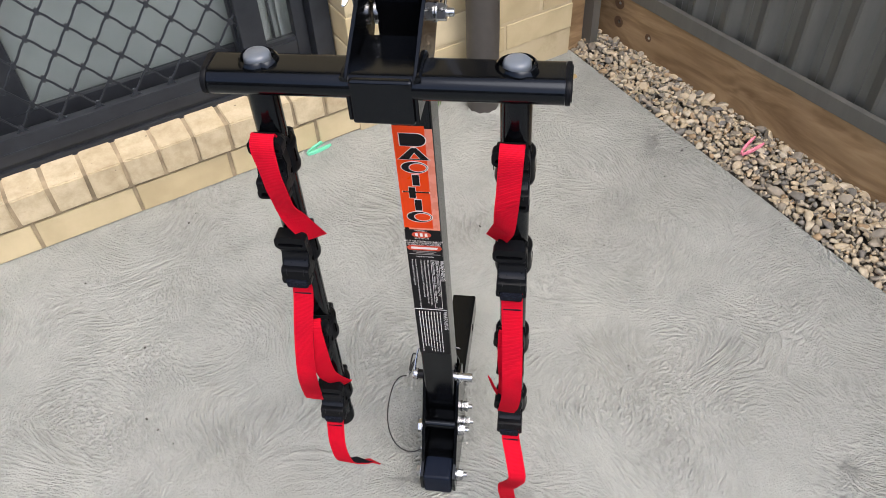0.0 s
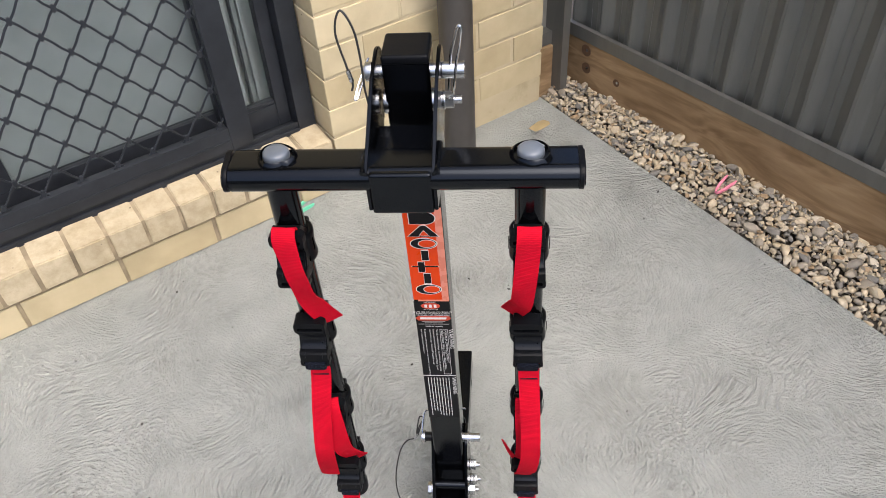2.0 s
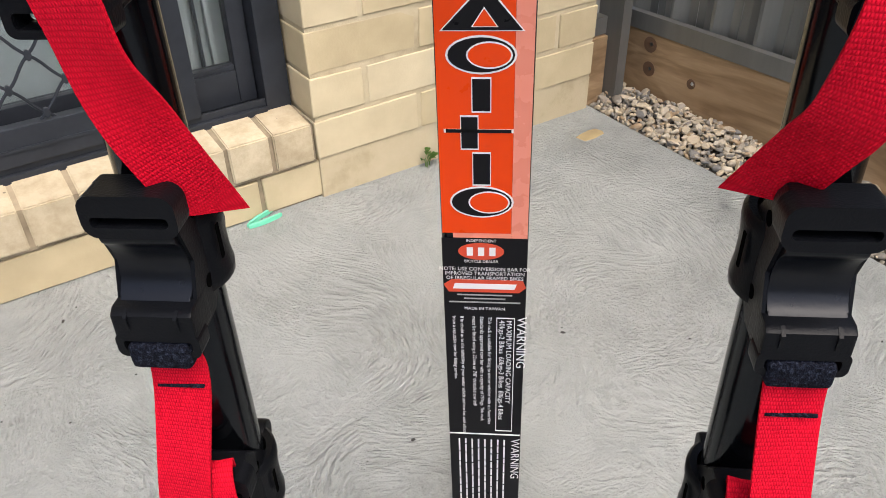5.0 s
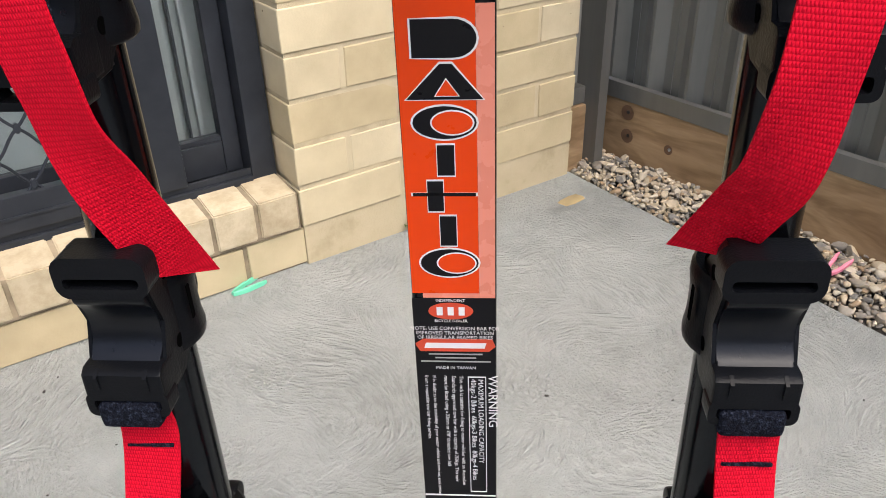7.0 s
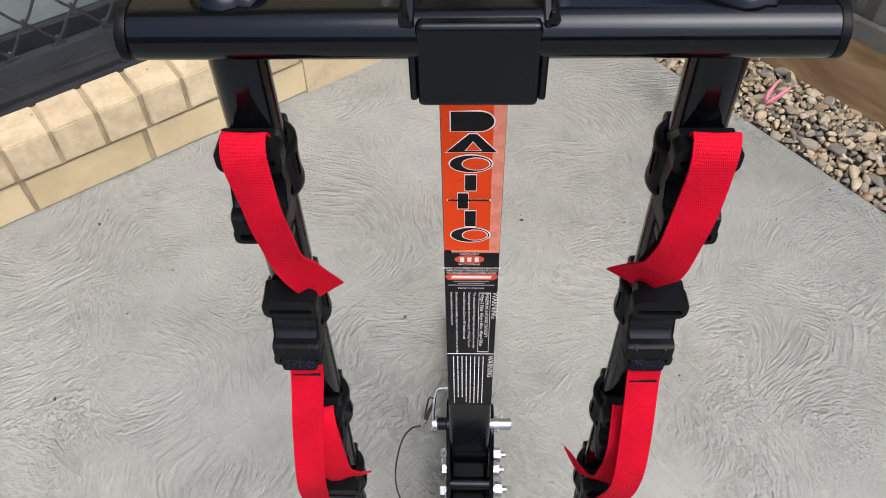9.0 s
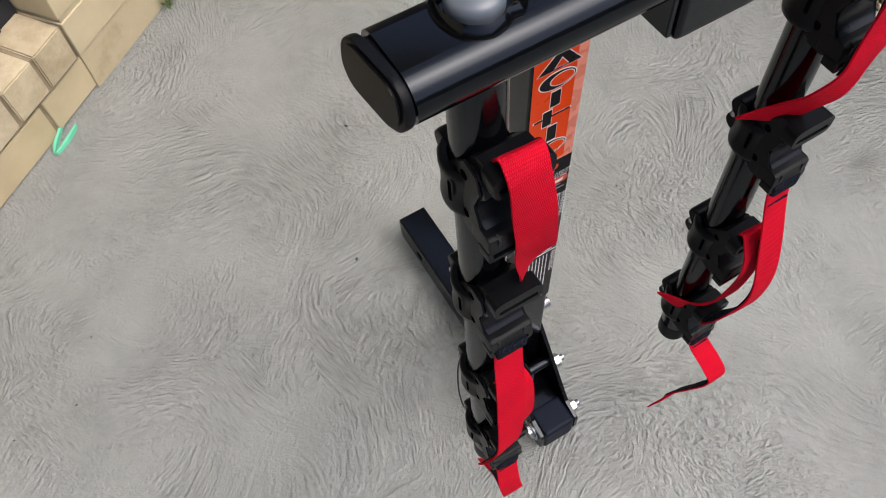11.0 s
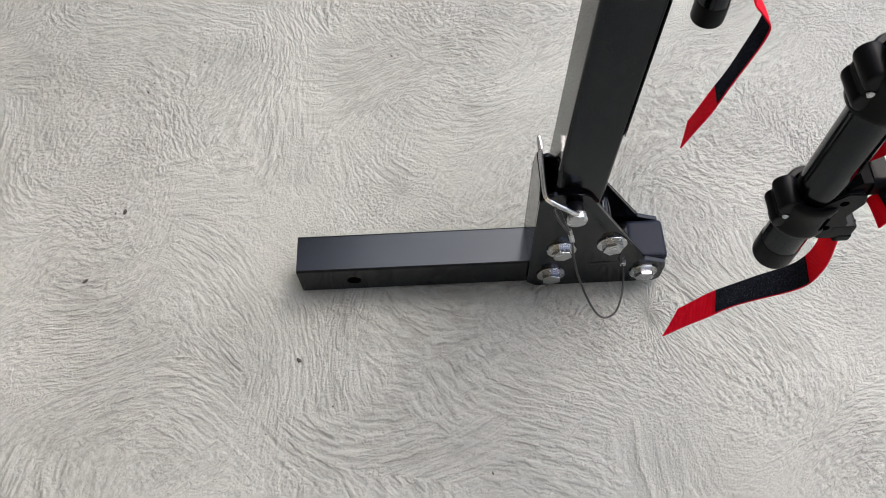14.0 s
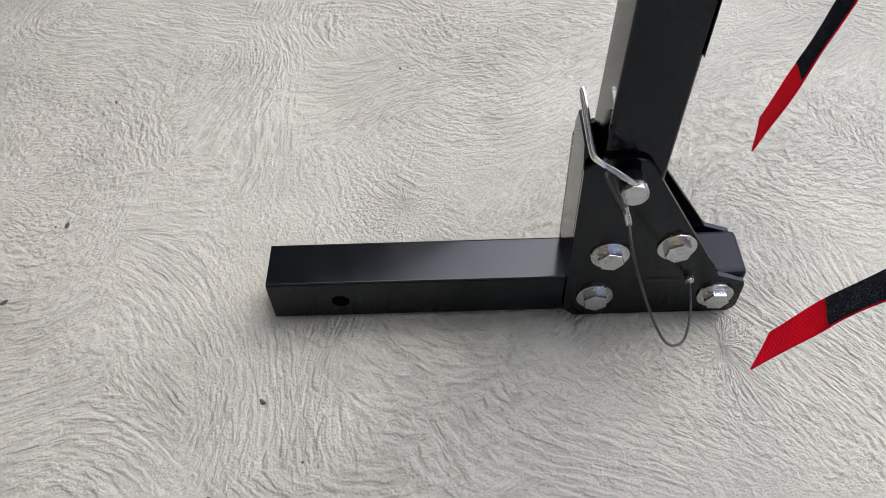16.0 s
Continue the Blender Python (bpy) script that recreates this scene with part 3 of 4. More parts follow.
def fence():
    f = thing("fence", FENCE, "grey-brown corrugated steel fence with a channel rail on timber", "fence", kind="structure")
    # rib profile along x, from the corner towards the open side
    prof, x = [], 0.0
    while x < 6.0:
        prof += [(x, 0.008), (x + 0.008, 0.008), (x + 0.033, 0.033), (x + 0.055, 0.033), (x + 0.060, 0.0285), (x + 0.080, 0.0285)]
        x += 0.1105
    bm = bmesh.new()
    lo = [bm.verts.new((a + 0.02, b, 0.180)) for a, b in prof]
    hi = [bm.verts.new((a + 0.02, b, 1.8)) for a, b in prof]
    for i in range(len(prof) - 1):
        bm.faces.new((lo[i], lo[i + 1], hi[i + 1], hi[i]))
    geo = bmesh.ops.solidify(bm, geom=bm.faces[:], thickness=0.0015)
    part("steel_sheet", bm, FENCE_PAINT, f, sharp=20)
    rail = prism([(-0.003, 0.1685), (0.040, 0.1685), (0.040, 0.212), (0.034, 0.212), (0.034, 0.176), (0.003, 0.176), (0.003, 0.204), (0.007, 0.209), (0.007, 0.212), (-0.003, 0.208)], "x", 0.0, 6.0, 0.0012, 1)
    part("bottom_rail", rail, RAIL_PAINT, f)
    part("top_rail", box((0, -0.006, 1.77), (6.0, 0.044, 1.82), 0.003), RAIL_PAINT, f)
    return f


def unseen_fences():
    """Plain fences, unseen and added behind and beside the slab to block low sky light."""
    for name, lo, hi, label in (("unseen_fence_south", (-4.2, -7.2, -0.08), (1.3, -7.12, 1.8), "unseen plain grey fence added behind the slab to block low sky light"),
                                ("unseen_fence_west", (-4.2, -7.12, -0.08), (-4.12, 0.3, 1.8), "unseen plain grey fence added beside the slab to block low sky light")):
        ob = part(name, box(lo, hi, 0.004, 1), FENCE_PAINT, None, m=WALL)
        tagged(ob, label, "fence", kind="structure")


def corner_post():
    p = thing("fence_post", WALL, "slim grey steel corner post of the fence", "fence post", kind="structure")
    outline = [(0.771, -0.026), (0.798, -0.026), (0.798, -0.020), (0.779, -0.020), (0.779, 0.060), (0.850, 0.060), (0.850, 0.068), (0.771, 0.068)]
    part("channel", prism(outline, "z", -0.08, 1.85, 0.0015, 1), RAIL_PAINT, p)


fence()
unseen_fences()
corner_post()


def sleepers():
    s = part("timber_sleeper", box((0.0, 0.0, -0.1), (3.0, 0.05, 0.168), 0.004), PINE, None, m=FENCE)
    tagged(s, "brown treated pine sleeper laid on edge under the fence", "sleeper")
    for x, z, r in ((0.095, 0.140, 0.019), (0.100, 0.082, 0.018), (0.225, 0.085, 0.012)):
        k = rod((x, -0.0012, z), (x, 0.004, z), r, 18, bevel=0.0008)
        part("knot", k, KNOT, s)
        part("nail_head", rod((x + 0.004, -0.0022, z + 0.002), (x + 0.004, 0.004, z + 0.002), 0.0045, 12), ZINC, s)


KNOT = plain("pine_knot", (0.11, 0.058, 0.028), 0.7, grain=0.4, scale=200, vary=0.3)
sleepers()


def back_fence():
    """The short return of the fence between the corner post and the brickwork."""
    b = thing("fence_return", WALL, "short grey steel fence return beside the brick wall", "fence", kind="structure")
    part("steel_sheet", box((0.7145, 0.050, 0.19), (0.771, 0.055, 1.8)), FENCE_PAINT, b)
    part("bottom_rail", box((0.7150, 0.02, 0.166), (0.7705, 0.060, 0.208), 0.002), RAIL_PAINT, b)
    t = part("timber_sleeper", box((0.7152, 0.012, -0.1), (0.7700, 0.06, 0.164), 0.003), PINE, None, m=WALL)
    tagged(t, "short brown pine sleeper between brickwork and fence post", "sleeper")


back_fence()


def pebble_mesh(seed):
    rnd = random.Random(seed)
    bm = bmesh.new()
    bmesh.ops.create_icosphere(bm, subdivisions=2, radius=1.0)
    # worn flats: the ball is cut back by a few random planes
    for _ in range(8):
        d, c = Vector((rnd.gauss(0, 1), rnd.gauss(0, 1), rnd.gauss(0, 1))).normalized(), rnd.uniform(0.52, 0.82)
        for v in bm.verts:
            k = v.co.dot(d)
            if k > c:
                v.co -= d * (k - c) * 0.92
    return finish(bm, "pebble", PEBBLE, 34)


def gravel():
    bed = part("gravel_bed", prism([(slab_edge(-6.0) + 0.0005, -6.0), (1.3, -6.0), (1.3, 0.06), (slab_edge(0.06) + 0.0005, 0.06)], "z", -0.12, -0.006), SOIL, None, m=WALL)
    tagged(bed, "strip of mixed tan and grey river pebbles beside the slab", "gravel", kind="structure")
    rnd = random.Random(11)
    kinds = [pebble_mesh(s) for s in range(10)]
    spots = []
    tries = 0
    while len(spots) < 2000 and tries < 90000:
        tries += 1
        y = -1.55 + 1.60 * rnd.random()
        edge, start = 0.848 - 0.040 * (y - 0.05), slab_edge(y) + 0.004
        f = rnd.random()
        x = start + (edge - 0.004 - start) * f
        r = rnd.choice((0.006, 0.0085, 0.010, 0.012, 0.0135, 0.016)) * rnd.uniform(0.8, 1.15)
        z = rnd.uniform(-0.006, 0.004) + 0.022 * min(1.0, f * 2.2)
        if any((x - a) ** 2 + (y - b) ** 2 < (0.76 * (r + q)) ** 2 for a, b, c, q in spots):
            continue
        spots.append((x, y, z, r))
    spots.sort(key=lambda s: -s[1])
    rest_v, rest_f = [], []
    near = [s for s in spots if -1.12 < s[1]]
    near.sort(key=lambda s: -s[3] - 0.5 * s[2])
    single = set(near[:300])
    for s in spots:
        x, y, z, r = s
        me = kinds[rnd.randrange(10)]
        m = pose(x, y, z + rnd.uniform(0, 0.004), rnd.uniform(-30, 30), rnd.uniform(-30, 30), rnd.uniform(0, 360)) @ Matrix.Diagonal((r * rnd.uniform(1.1, 1.65), r * rnd.uniform(0.85, 1.1), r * rnd.uniform(0.5, 0.8), 1))
        if s in single:
            ob = new("pebble", me)
            ob.parent = bed
            ob.matrix_basis = m
        else:
            k = len(rest_v)
            rest_v += [tuple(m @ v.co) for v in me.vertices]
            rest_f += [tuple(k + i for i in p.vertices) for p in me.polygons]
    # small chips fill the gaps
    chip = [v.co.copy() for v in kinds[3].vertices]
    for _ in range(3400):
        y = -1.55 + 1.6 * rnd.random()
        edge, start = 0.848 - 0.040 * (y - 0.05), slab_edge(y) + 0.002
        f = rnd.random()
        x = start + (edge - start) * f
        r = rnd.uniform(0.003, 0.006)
        m = pose(x, y, rnd.uniform(-0.008, 0.002) + 0.018 * min(1.0, f * 2.2), rnd.uniform(0, 90), rnd.uniform(0, 90), rnd.uniform(0, 360)) @ Matrix.Diagonal((r * 1.4, r, r * 0.7, 1))
        k = len(rest_v)
        rest_v += [tuple(m @ v) for v in chip]
        rest_f += [tuple(k + i for i in p.vertices) for p in kinds[3].polygons]
    me = bpy.data.meshes.new("pebbles")
    me.from_pydata(rest_v, [], rest_f)
    me.materials.append(PEBBLE)
    me.polygons.foreach_set("use_smooth", [True] * len(me.polygons))
    ob = new("pebbles", me)
    ob.parent = bed
    tagged(ob, "small mixed pebbles and stone chips", kind="stuff")


gravel()


def downpipe():
    p = thing("downpipe", WALL @ pose(0.346, -0.086, 0), "dark grey round steel downpipe standing on the slab", "downpipe")
    part("pipe", rod((0, 0, -0.02), (0, 0, 0.62), 0.044, 40), TIN, p)
    part("collar", rod((0, 0, 0.60), (0, 0, 0.66), 0.048, 40, bevel=0.002), TIN, p)
    part("pipe", rod((0, 0, 0.65), (0, 0, 2.5), 0.044, 40), TIN, p)
    ring = bmesh.new()
    for i in range(40):
        a = math.tau * i / 40
        r = 0.049 + 0.005 * math.sin(i * 2.3) * math.sin(i * 0.7)
        ring.verts.new((r * math.cos(a), r * math.sin(a), 0.0))
        ring.verts.new((0.0435 * math.cos(a), 0.0435 * math.sin(a), 0.006 + 0.002 * math.sin(i * 1.7)))
    ring.verts.ensure_lookup_table()
    for i in range(40):
        a, b, c, d = 2 * i, 2 * i + 1, (2 * i + 3) % 80, (2 * i + 2) % 80
        ring.faces.new([ring.verts[j] for j in (a, d, c, b)])
    part("mortar_collar", ring, CONCRETE, p)


downpipe()

# small crumbs on the slab: x, y, size
CRUMBS = [(-0.717, 0.582, 0.0032), (-0.648, 0.212, 0.0032), (-0.564, 0.052, 0.003), (-0.489, 0.011, 0.002), (-0.531, 0.034, 0.0024), (-0.869, 0.358, 0.0024), (-0.92, 0.378, 0.0018), (-0.939, 0.34, 0.002), (-0.849, 0.303, 0.0018), (-0.764, 0.084, 0.0022), (-0.688, 0.372, 0.0016), (-0.591, 0.383, 0.0018), (-0.543, 0.484, 0.0016), (-0.715, 0.619, 0.002), (0.449, 1.042, 0.0036), (0.406, 0.93, 0.0026), (0.676, 0.784, 0.0024), (0.666, 0.799, 0.0018), (0.558, 0.695, 0.0022), (0.328, 0.596, 0.0016), (0.644, 0.541, 0.002), (0.339, 0.334, 0.002), (0.279, 0.665, 0.0022), (0.375, 0.518, 0.0018), (0.341, 0.325, 0.0014), (-0.111, 0.414, 0.003), (0.085, 0.655, 0.0034), (0.296, 0.66, 0.0013), (-0.164, 0.371, 0.0014), (0.083, 0.667, 0.0016), (-0.196, 0.441, 0.001), (-0.234, 0.197, 0.0014), (-0.013, 0.682, 0.003)]


# ---- the bike rack ----
rack = thing("bike_rack", RACK, "black folded tow bar bike rack with red straps standing on concrete", "bike rack")


def square_tube(lo, hi, wall, axis, bevel=0.0028):
    """A square tube: four bevelled walls round a hollow, open at both ends along the axis."""
    i = "xyz".index(axis)
    a, b = [k for k in range(3) if k != i]
    bm = bmesh.new()
    r = bevel
    def ring(off, rr):
        x0, x1, y0, y1 = lo[a] + off, hi[a] - off, lo[b] + off, hi[b] - off
        pts = []
        for cx, cy, s in ((x1 - rr, y1 - rr, 0), (x0 + rr, y1 - rr, 90), (x0 + rr, y0 + rr, 180), (x1 - rr, y0 + rr, 270)):
            pts += arc(cx, cy, rr, s, s + 90, 4)
        return pts
    def put(p, v):
        c = [0, 0, 0]
        c[a], c[b], c[i] = p[0], p[1], v
        return bm.verts.new(c)
    outer, inner = ring(0, r), ring(wall, max(r - wall, 0.0008))
    o0, o1 = [put(p, lo[i]) for p in outer], [put(p, hi[i]) for p in outer]
    n0, n1 = [put(p, lo[i]) for p in inner], [put(p, hi[i]) for p in inner]
    n = len(outer)
    for k in range(n):
        j = (k + 1) % n
        bm.faces.new((o0[k], o0[j], o1[j], o1[k]))
        bm.faces.new((n0[j], n0[k], n1[k], n1[j]))
        bm.faces.new((o0[j], o0[k], n0[k], n0[j]))
        bm.faces.new((o1[k], o1[j], n1[j], n1[k]))
    return bm


def base():
    bar = part("hitch_bar", square_tube((-0.025, 0.006, 0.003), (0.022, 0.424, 0.053), 0.004, "y"), POWDER, rack)
    part("end_plug", box((-0.0254, 0.002, 0.0026), (0.0236, 0.046, 0.0537), 0.006, 3), PLUG, bar, "black plastic end plug")
    for x in (-0.0252, 0.0222):
        part("pin_hole", rod((x, 0.361, 0.027), (x * 0.8, 0.361, 0.027), 0.008, 24), DARK, bar)
    # folded bracket: two side plates and a web
    side = [(0.012, 0.002), (0.150, 0.002), (0.160, 0.012), (0.160, 0.190)] + arc(0.142, 0.186, 0.017, 60, 90, 3) + arc(0.124, 0.186, 0.017, 90, 150, 4) + [(0.030, 0.056)] + arc(0.020, 0.040, 0.016, 150, 180, 3) + arc(0.014, 0.012, 0.010, 180, 250, 4)
    bracket = part("base_bracket", prism(side, "x", -0.0305, -0.0255, 0.0008, 1), POWDER, rack)
    part("side_plate", prism([(a, min(b, 0.188)) for a, b in side[:3]] + [(0.160, 0.172)] + arc(0.143, 0.171, 0.017, 10, 90, 5) + arc(0.124, 0.171, 0.017, 90, 150, 4) + side[-10:], "x", 0.0255, 0.0305, 0.0008, 1), POWDER, bracket)
    web = [(-0.0255, 0.0545), (0.0255, 0.0545), (0.0255, 0.190), (0.018, 0.208), (-0.018, 0.208), (-0.0255, 0.190)]
    part("web", prism(web, "y", 0.1555, 0.1600, 0.0008, 1), POWDER, bracket)
    part("spacer_tube", rod((-0.0255, 0.080, 0.104), (0.0255, 0.080, 0.104), 0.0085, 24), POWDER, bracket)
    for y, z, t in ((0.128, 0.0915, 12), (0.0745, 0.100, 40), (0.134, 0.0325, 25), (0.027, 0.0295, 5)):
        part("bolt", bolt_head(-0.0305, y, z, -1, 0.0162, 0.0112, 0.0072, t), ZINC, bracket)
        part("nut", nut_end(0.0305, y, z, 1, 0.0165), ZINC, bracket)
    part("slot_plug", box((-0.0312, 0.062, 0.052), (-0.0300, 0.092, 0.0565), 0.0005), RUBBER, bracket)
    pin = part("lock_pin", rod((-0.046, 0.128, 0.183), (0.052, 0.128, 0.183), 0.0078, 24, bevel=0.001), ZINC, rack, "zinc lock pin", m=pose(0, -0.003, 0.001))
    part("pin_head", rod((-0.050, 0.128, 0.183), (-0.042, 0.128, 0.183), 0.0105, 28, bevel=0.0015), ZINC, pin)
    part("sleeve", rod((-0.0425, 0.128, 0.183), (-0.0306, 0.128, 0.183), 0.0084, 24), RUBBER, pin, "dark rubber sleeve")
    part("collar", rod((0.031, 0.128, 0.183), (0.034, 0.128, 0.183), 0.0105, 24), ZINC, pin)
    part("spring_wire", wire([(-0.047, 0.128, 0.193), (-0.0465, 0.140, 0.203), (-0.044, 0.155, 0.214), (-0.038, 0.1595, 0.2165), (-0.015, 0.1600, 0.2185), (0.015, 0.1600, 0.2200), (0.026, 0.1610, 0.2208)], 0.0015, 8, 6), WIRE, pin)
    part("spring_wire", wire([(-0.047, 0.126, 0.190), (-0.0475, 0.140, 0.2010), (-0.0445, 0.1555, 0.2120), (-0.038, 0.1610, 0.2140), (-0.015, 0.1618, 0.2160), (0.012, 0.1618, 0.2175), (0.028, 0.1612, 0.2180)], 0.0015, 8, 6), WIRE, pin)
    rope = part("lanyard", wire([(-0.048, 0.143, 0.203), (-0.055, 0.138, 0.190), (-0.060, 0.130, 0.172), (-0.077, 0.129, 0.163), (-0.091, 0.122, 0.140), (-0.101, 0.105, 0.096), (-0.100, 0.088, 0.062), (-0.087, 0.070, 0.042), (-0.067, 0.059, 0.037), (-0.048, 0.055, 0.044), (-0.032, 0.056, 0.057)], 0.0012, 8, 8), CABLE, rack)
    part("lanyard_loop", wire([(-0.058, 0.131, 0.174), (-0.053, 0.137, 0.188), (-0.047, 0.147, 0.205), (-0.053, 0.149, 0.207), (-0.057, 0.141, 0.192), (-0.060, 0.131, 0.175)], 0.0012, 8, 6), CABLE, rope)
    part("ferrule", rod((-0.0565, 0.133, 0.181), (-0.0630, 0.129, 0.168), 0.0024, 12, bevel=0.0005), ZINC, rope, "crimped metal ferrule")
    part("screw", rod((-0.036, 0.056, 0.057), (-0.0305, 0.056, 0.057), 0.0038, 14, bevel=0.001), ZINC, rope)


# near-black colour of solid discs and strips, standing in for shade inside holes
DARK = plain("hollow_dark", (0.002, 0.002, 0.002), 0.9, spec=0.0)
base()


MAST = pose(-0.001, 0.1217, 0.185, 1.5) @ pose(0, -0.115, -0.185)   # the mast leans forwards from its pivot


LABEL = MAST @ pose(0, 0, -0.0384) @ Matrix.Diagonal((1, 1, 1.075, 1))   # the warning label's place on the mast


def mast():
    m = part("mast", square_tube((-0.025, 0.090, 0.062), (0.025, 0.140, 0.938), 0.003, "z", 0.0042), POWDER, rack, m=MAST)
    cap = box((-0.0252, 0.0898, 0.937), (0.0252, 0.1402, 0.948), 0.004, 3)
    part("end_cap", cap, POLY, m, "black plastic cap")


mast()


def stick(name, x0, x1, z0, z1, material, parent, depth=0.0, label="", m=None):
    """A thin sticker on the front of the mast."""
    y = 0.0899 - depth
    return part(name, box((x0, y - 0.00025, z0), (x1, y + 0.0003, z1)), material, parent, label, m)


def stickers():
    st = stick("sticker", -0.0240, 0.0150, 0.5733, 0.7440, ORANGE, rack, label="orange sticker with black outlined shapes", m=MAST)
    stick("sticker_edge", 0.0151, 0.0243, 0.5700, 0.7400, SALMON, st)
    stick("sticker_edge", -0.0180, 0.0150, 0.5700, 0.5732, SALMON, st)

    def grown(outline, by):
        cx, cz = (sum(p[k] for p in outline) / len(outline) for k in (0, 1))
        out = []
        for px, pz in outline:
            d = Vector((px - cx, pz - cz))
            d = d.normalized() * (d.length + by)
            out.append((cx + d.x, cz + d.y))
        return out

    def emblem(outline, hole=None):
        """A black shape with a thin white rim, solid or with an orange centre."""
        part("emblem_rim", prism(grown(outline, 0.0011), "y", 0.08945, 0.0900), INK_WHITE, st)
        part("emblem", prism(outline, "y", 0.0893, 0.0900), STICKER, st)
        if hole:
            part("emblem_rim", prism(grown(hole, 0.0009), "y", 0.08922, 0.0900), INK_WHITE, st)
            part("emblem_centre", prism(hole, "y", 0.08915, 0.0900), ORANGE, st)

    def oval(cx, cz, rx, rz, a0=0, a1=360, n=24):
        return [(cx + rx * math.cos(radians(a0 + (a1 - a0) * i / n)), cz + rz * math.sin(radians(a0 + (a1 - a0) * i / n))) for i in range(n + (a1 - a0 < 360))]

    def bar(x0, x1, z0, z1):
        return [(x0, z0), (x1, z0), (x1, z1), (x0, z1)]
    # half-round tab, triangle, two ovals, two bars and a crossed bar, one below the other
    emblem([(-0.0165, 0.7140), (0.0040, 0.7140)] + oval(0.0040, 0.7235, 0.0115, 0.0095, -90, 90, 12)[1:-1] + [(0.0040, 0.7330), (-0.0165, 0.7330)])
    emblem([(-0.0205, 0.6925), (-0.0030, 0.7110), (0.0030, 0.7110), (0.0185, 0.6925)], [(-0.0055, 0.6945), (0.0, 0.7030), (0.0060, 0.6945)])
    emblem(oval(-0.0015, 0.6800, 0.0165, 0.0090), oval(0.0025, 0.6800, 0.0105, 0.0062))
    emblem(bar(-0.0060, 0.0030, 0.6500, 0.6675))
    emblem(bar(-0.0200, 0.0140, 0.6375, 0.6395))
    emblem(bar(-0.0120, -0.0035, 0.6283, 0.6465))
    emblem(bar(-0.0060, 0.0030, 0.6062, 0.6250))
    emblem(oval(-0.0015, 0.5945, 0.0165, 0.0092), oval(0.0025, 0.5945, 0.0105, 0.0064))

    lb = stick("sticker", -0.0247, 0.0247, 0.304, 0.5655, STICKER, rack, 0.0001, "black warning sticker with white print", LABEL)
    part("emblem", prism(oval(-0.002, 0.5572, 0.0133, 0.0056), "y", 0.0892, 0.0899), INK_RED, lb)
    for x in (-0.0085, -0.002, 0.0045):
        stick("print_bar", x - 0.0018, x + 0.0018, 0.5545, 0.5600, INK_WHITE, lb, 0.0007)
    face = lambda x, z, turn=0: pose(x, 0.08945, z, 90, 0, 0) @ pose(0, 0, 0, 0, 0, turn)
    for t, z in (("INDEPENDENT", 0.5641), ("BICYCLE DEALER", 0.5503)):
        letters(t, 0.0026, INK_WHITE, lb, face(-0.002, z), align='CENTER')
    for t, z in (("NOTE: USE CONVERSION BAR FOR", 0.5450), ("IMPROVED TRANSPORTATION", 0.5418), ("OF IRREGULAR FRAMED BIKES", 0.5386)):
        letters(t, 0.0034, INK_WHITE, lb, face(0.0, z), align='CENTER')
    part("emblem", prism([(-0.0215, 0.5288), (-0.0245, 0.5340), (-0.0195, 0.5376), (0.0225, 0.5376), (0.0245, 0.5325), (0.0205, 0.5288)], "y", 0.0892, 0.0899), INK_RED, lb)
    part("print_bar", prism([(-0.0190, 0.5312), (-0.0178, 0.5350), (0.0190, 0.5350), (0.0178, 0.5312)], "y", 0.0891, 0.0899), INK_WHITE, lb)
    for i, w in enumerate((0.0165, 0.0125, 0.0215)):
        stick("print_bar", -w, w, 0.5264 - 0.0027 * i, 0.5271 - 0.0027 * i, INK_GREY, lb, 0.0006)
    letters("MADE IN TAIWAN", 0.0030, INK_WHITE, lb, face(0.0, 0.5165), align='CENTER')
    # upright lines of small print, read from the top downwards
    down = lambda x, z: face(x, z, -90)
    letters("WARNING", 0.0085, INK_WHITE, lb, down(0.0226, 0.511))
    for t, x in (("MAXIMUM LOADING CAPACITY", 0.0150), ("40kgs-2 Bikes  60kgs-3 Bikes  80kgs-4 Bikes", 0.0105)):
        letters(t, 0.0048, INK_WHITE, lb, down(x, 0.508))
    for xa, xb, za, zb in ((0.0072, 0.0186, 0.5095, 0.5100), (0.0072, 0.0186, 0.4125, 0.4130), (0.0072, 0.0077, 0.4125, 0.5100), (0.0181, 0.0186, 0.4125, 0.5100)):
        stick("print_bar", xa, xb, za, zb, INK_WHITE, lb, 0.0006)
    small = ("This rack is suitable for fitting to motor vehicles with an Australian", "Standards approved tow bar with a capacity of 750kgs. This rack",
             "must be fitted using a 22mm or 7/8\" threaded tow ball")
    for i, t in enumerate(small):
        letters(t, 0.0034, INK_WHITE, lb, down(0.0030 - 0.0048 * i, 0.5105))
    for i, t in enumerate(("If in doubt as to the suitability of your motor vehicle and tow bar, seek advice", "from a reputable tow bar fitting service.")):
        letters(t, 0.0032, INK_WHITE, lb, down(-0.0140 - 0.0048 * i, 0.5105))
    stick("print_bar", -0.0245, 0.0245, 0.4085, 0.4093, INK_WHITE, lb, 0.0006)
    letters("WARNING", 0.0085, INK_WHITE, lb, down(0.0210, 0.405))
    rnd = random.Random(9)
    for i in range(8):
        x, z = 0.0135 - 0.0045 * i, 0.4035
        end = 0.310 + 0.02 * (rnd.random() < 0.3) * rnd.random()
        while z > end:
            n = rnd.uniform(0.004, 0.012)
            stick("print_bar", x - 0.00055, x + 0.00055, max(z - n, end), z, INK_WHITE, lb, 0.0006)
            z -= n + 0.0016


stickers()


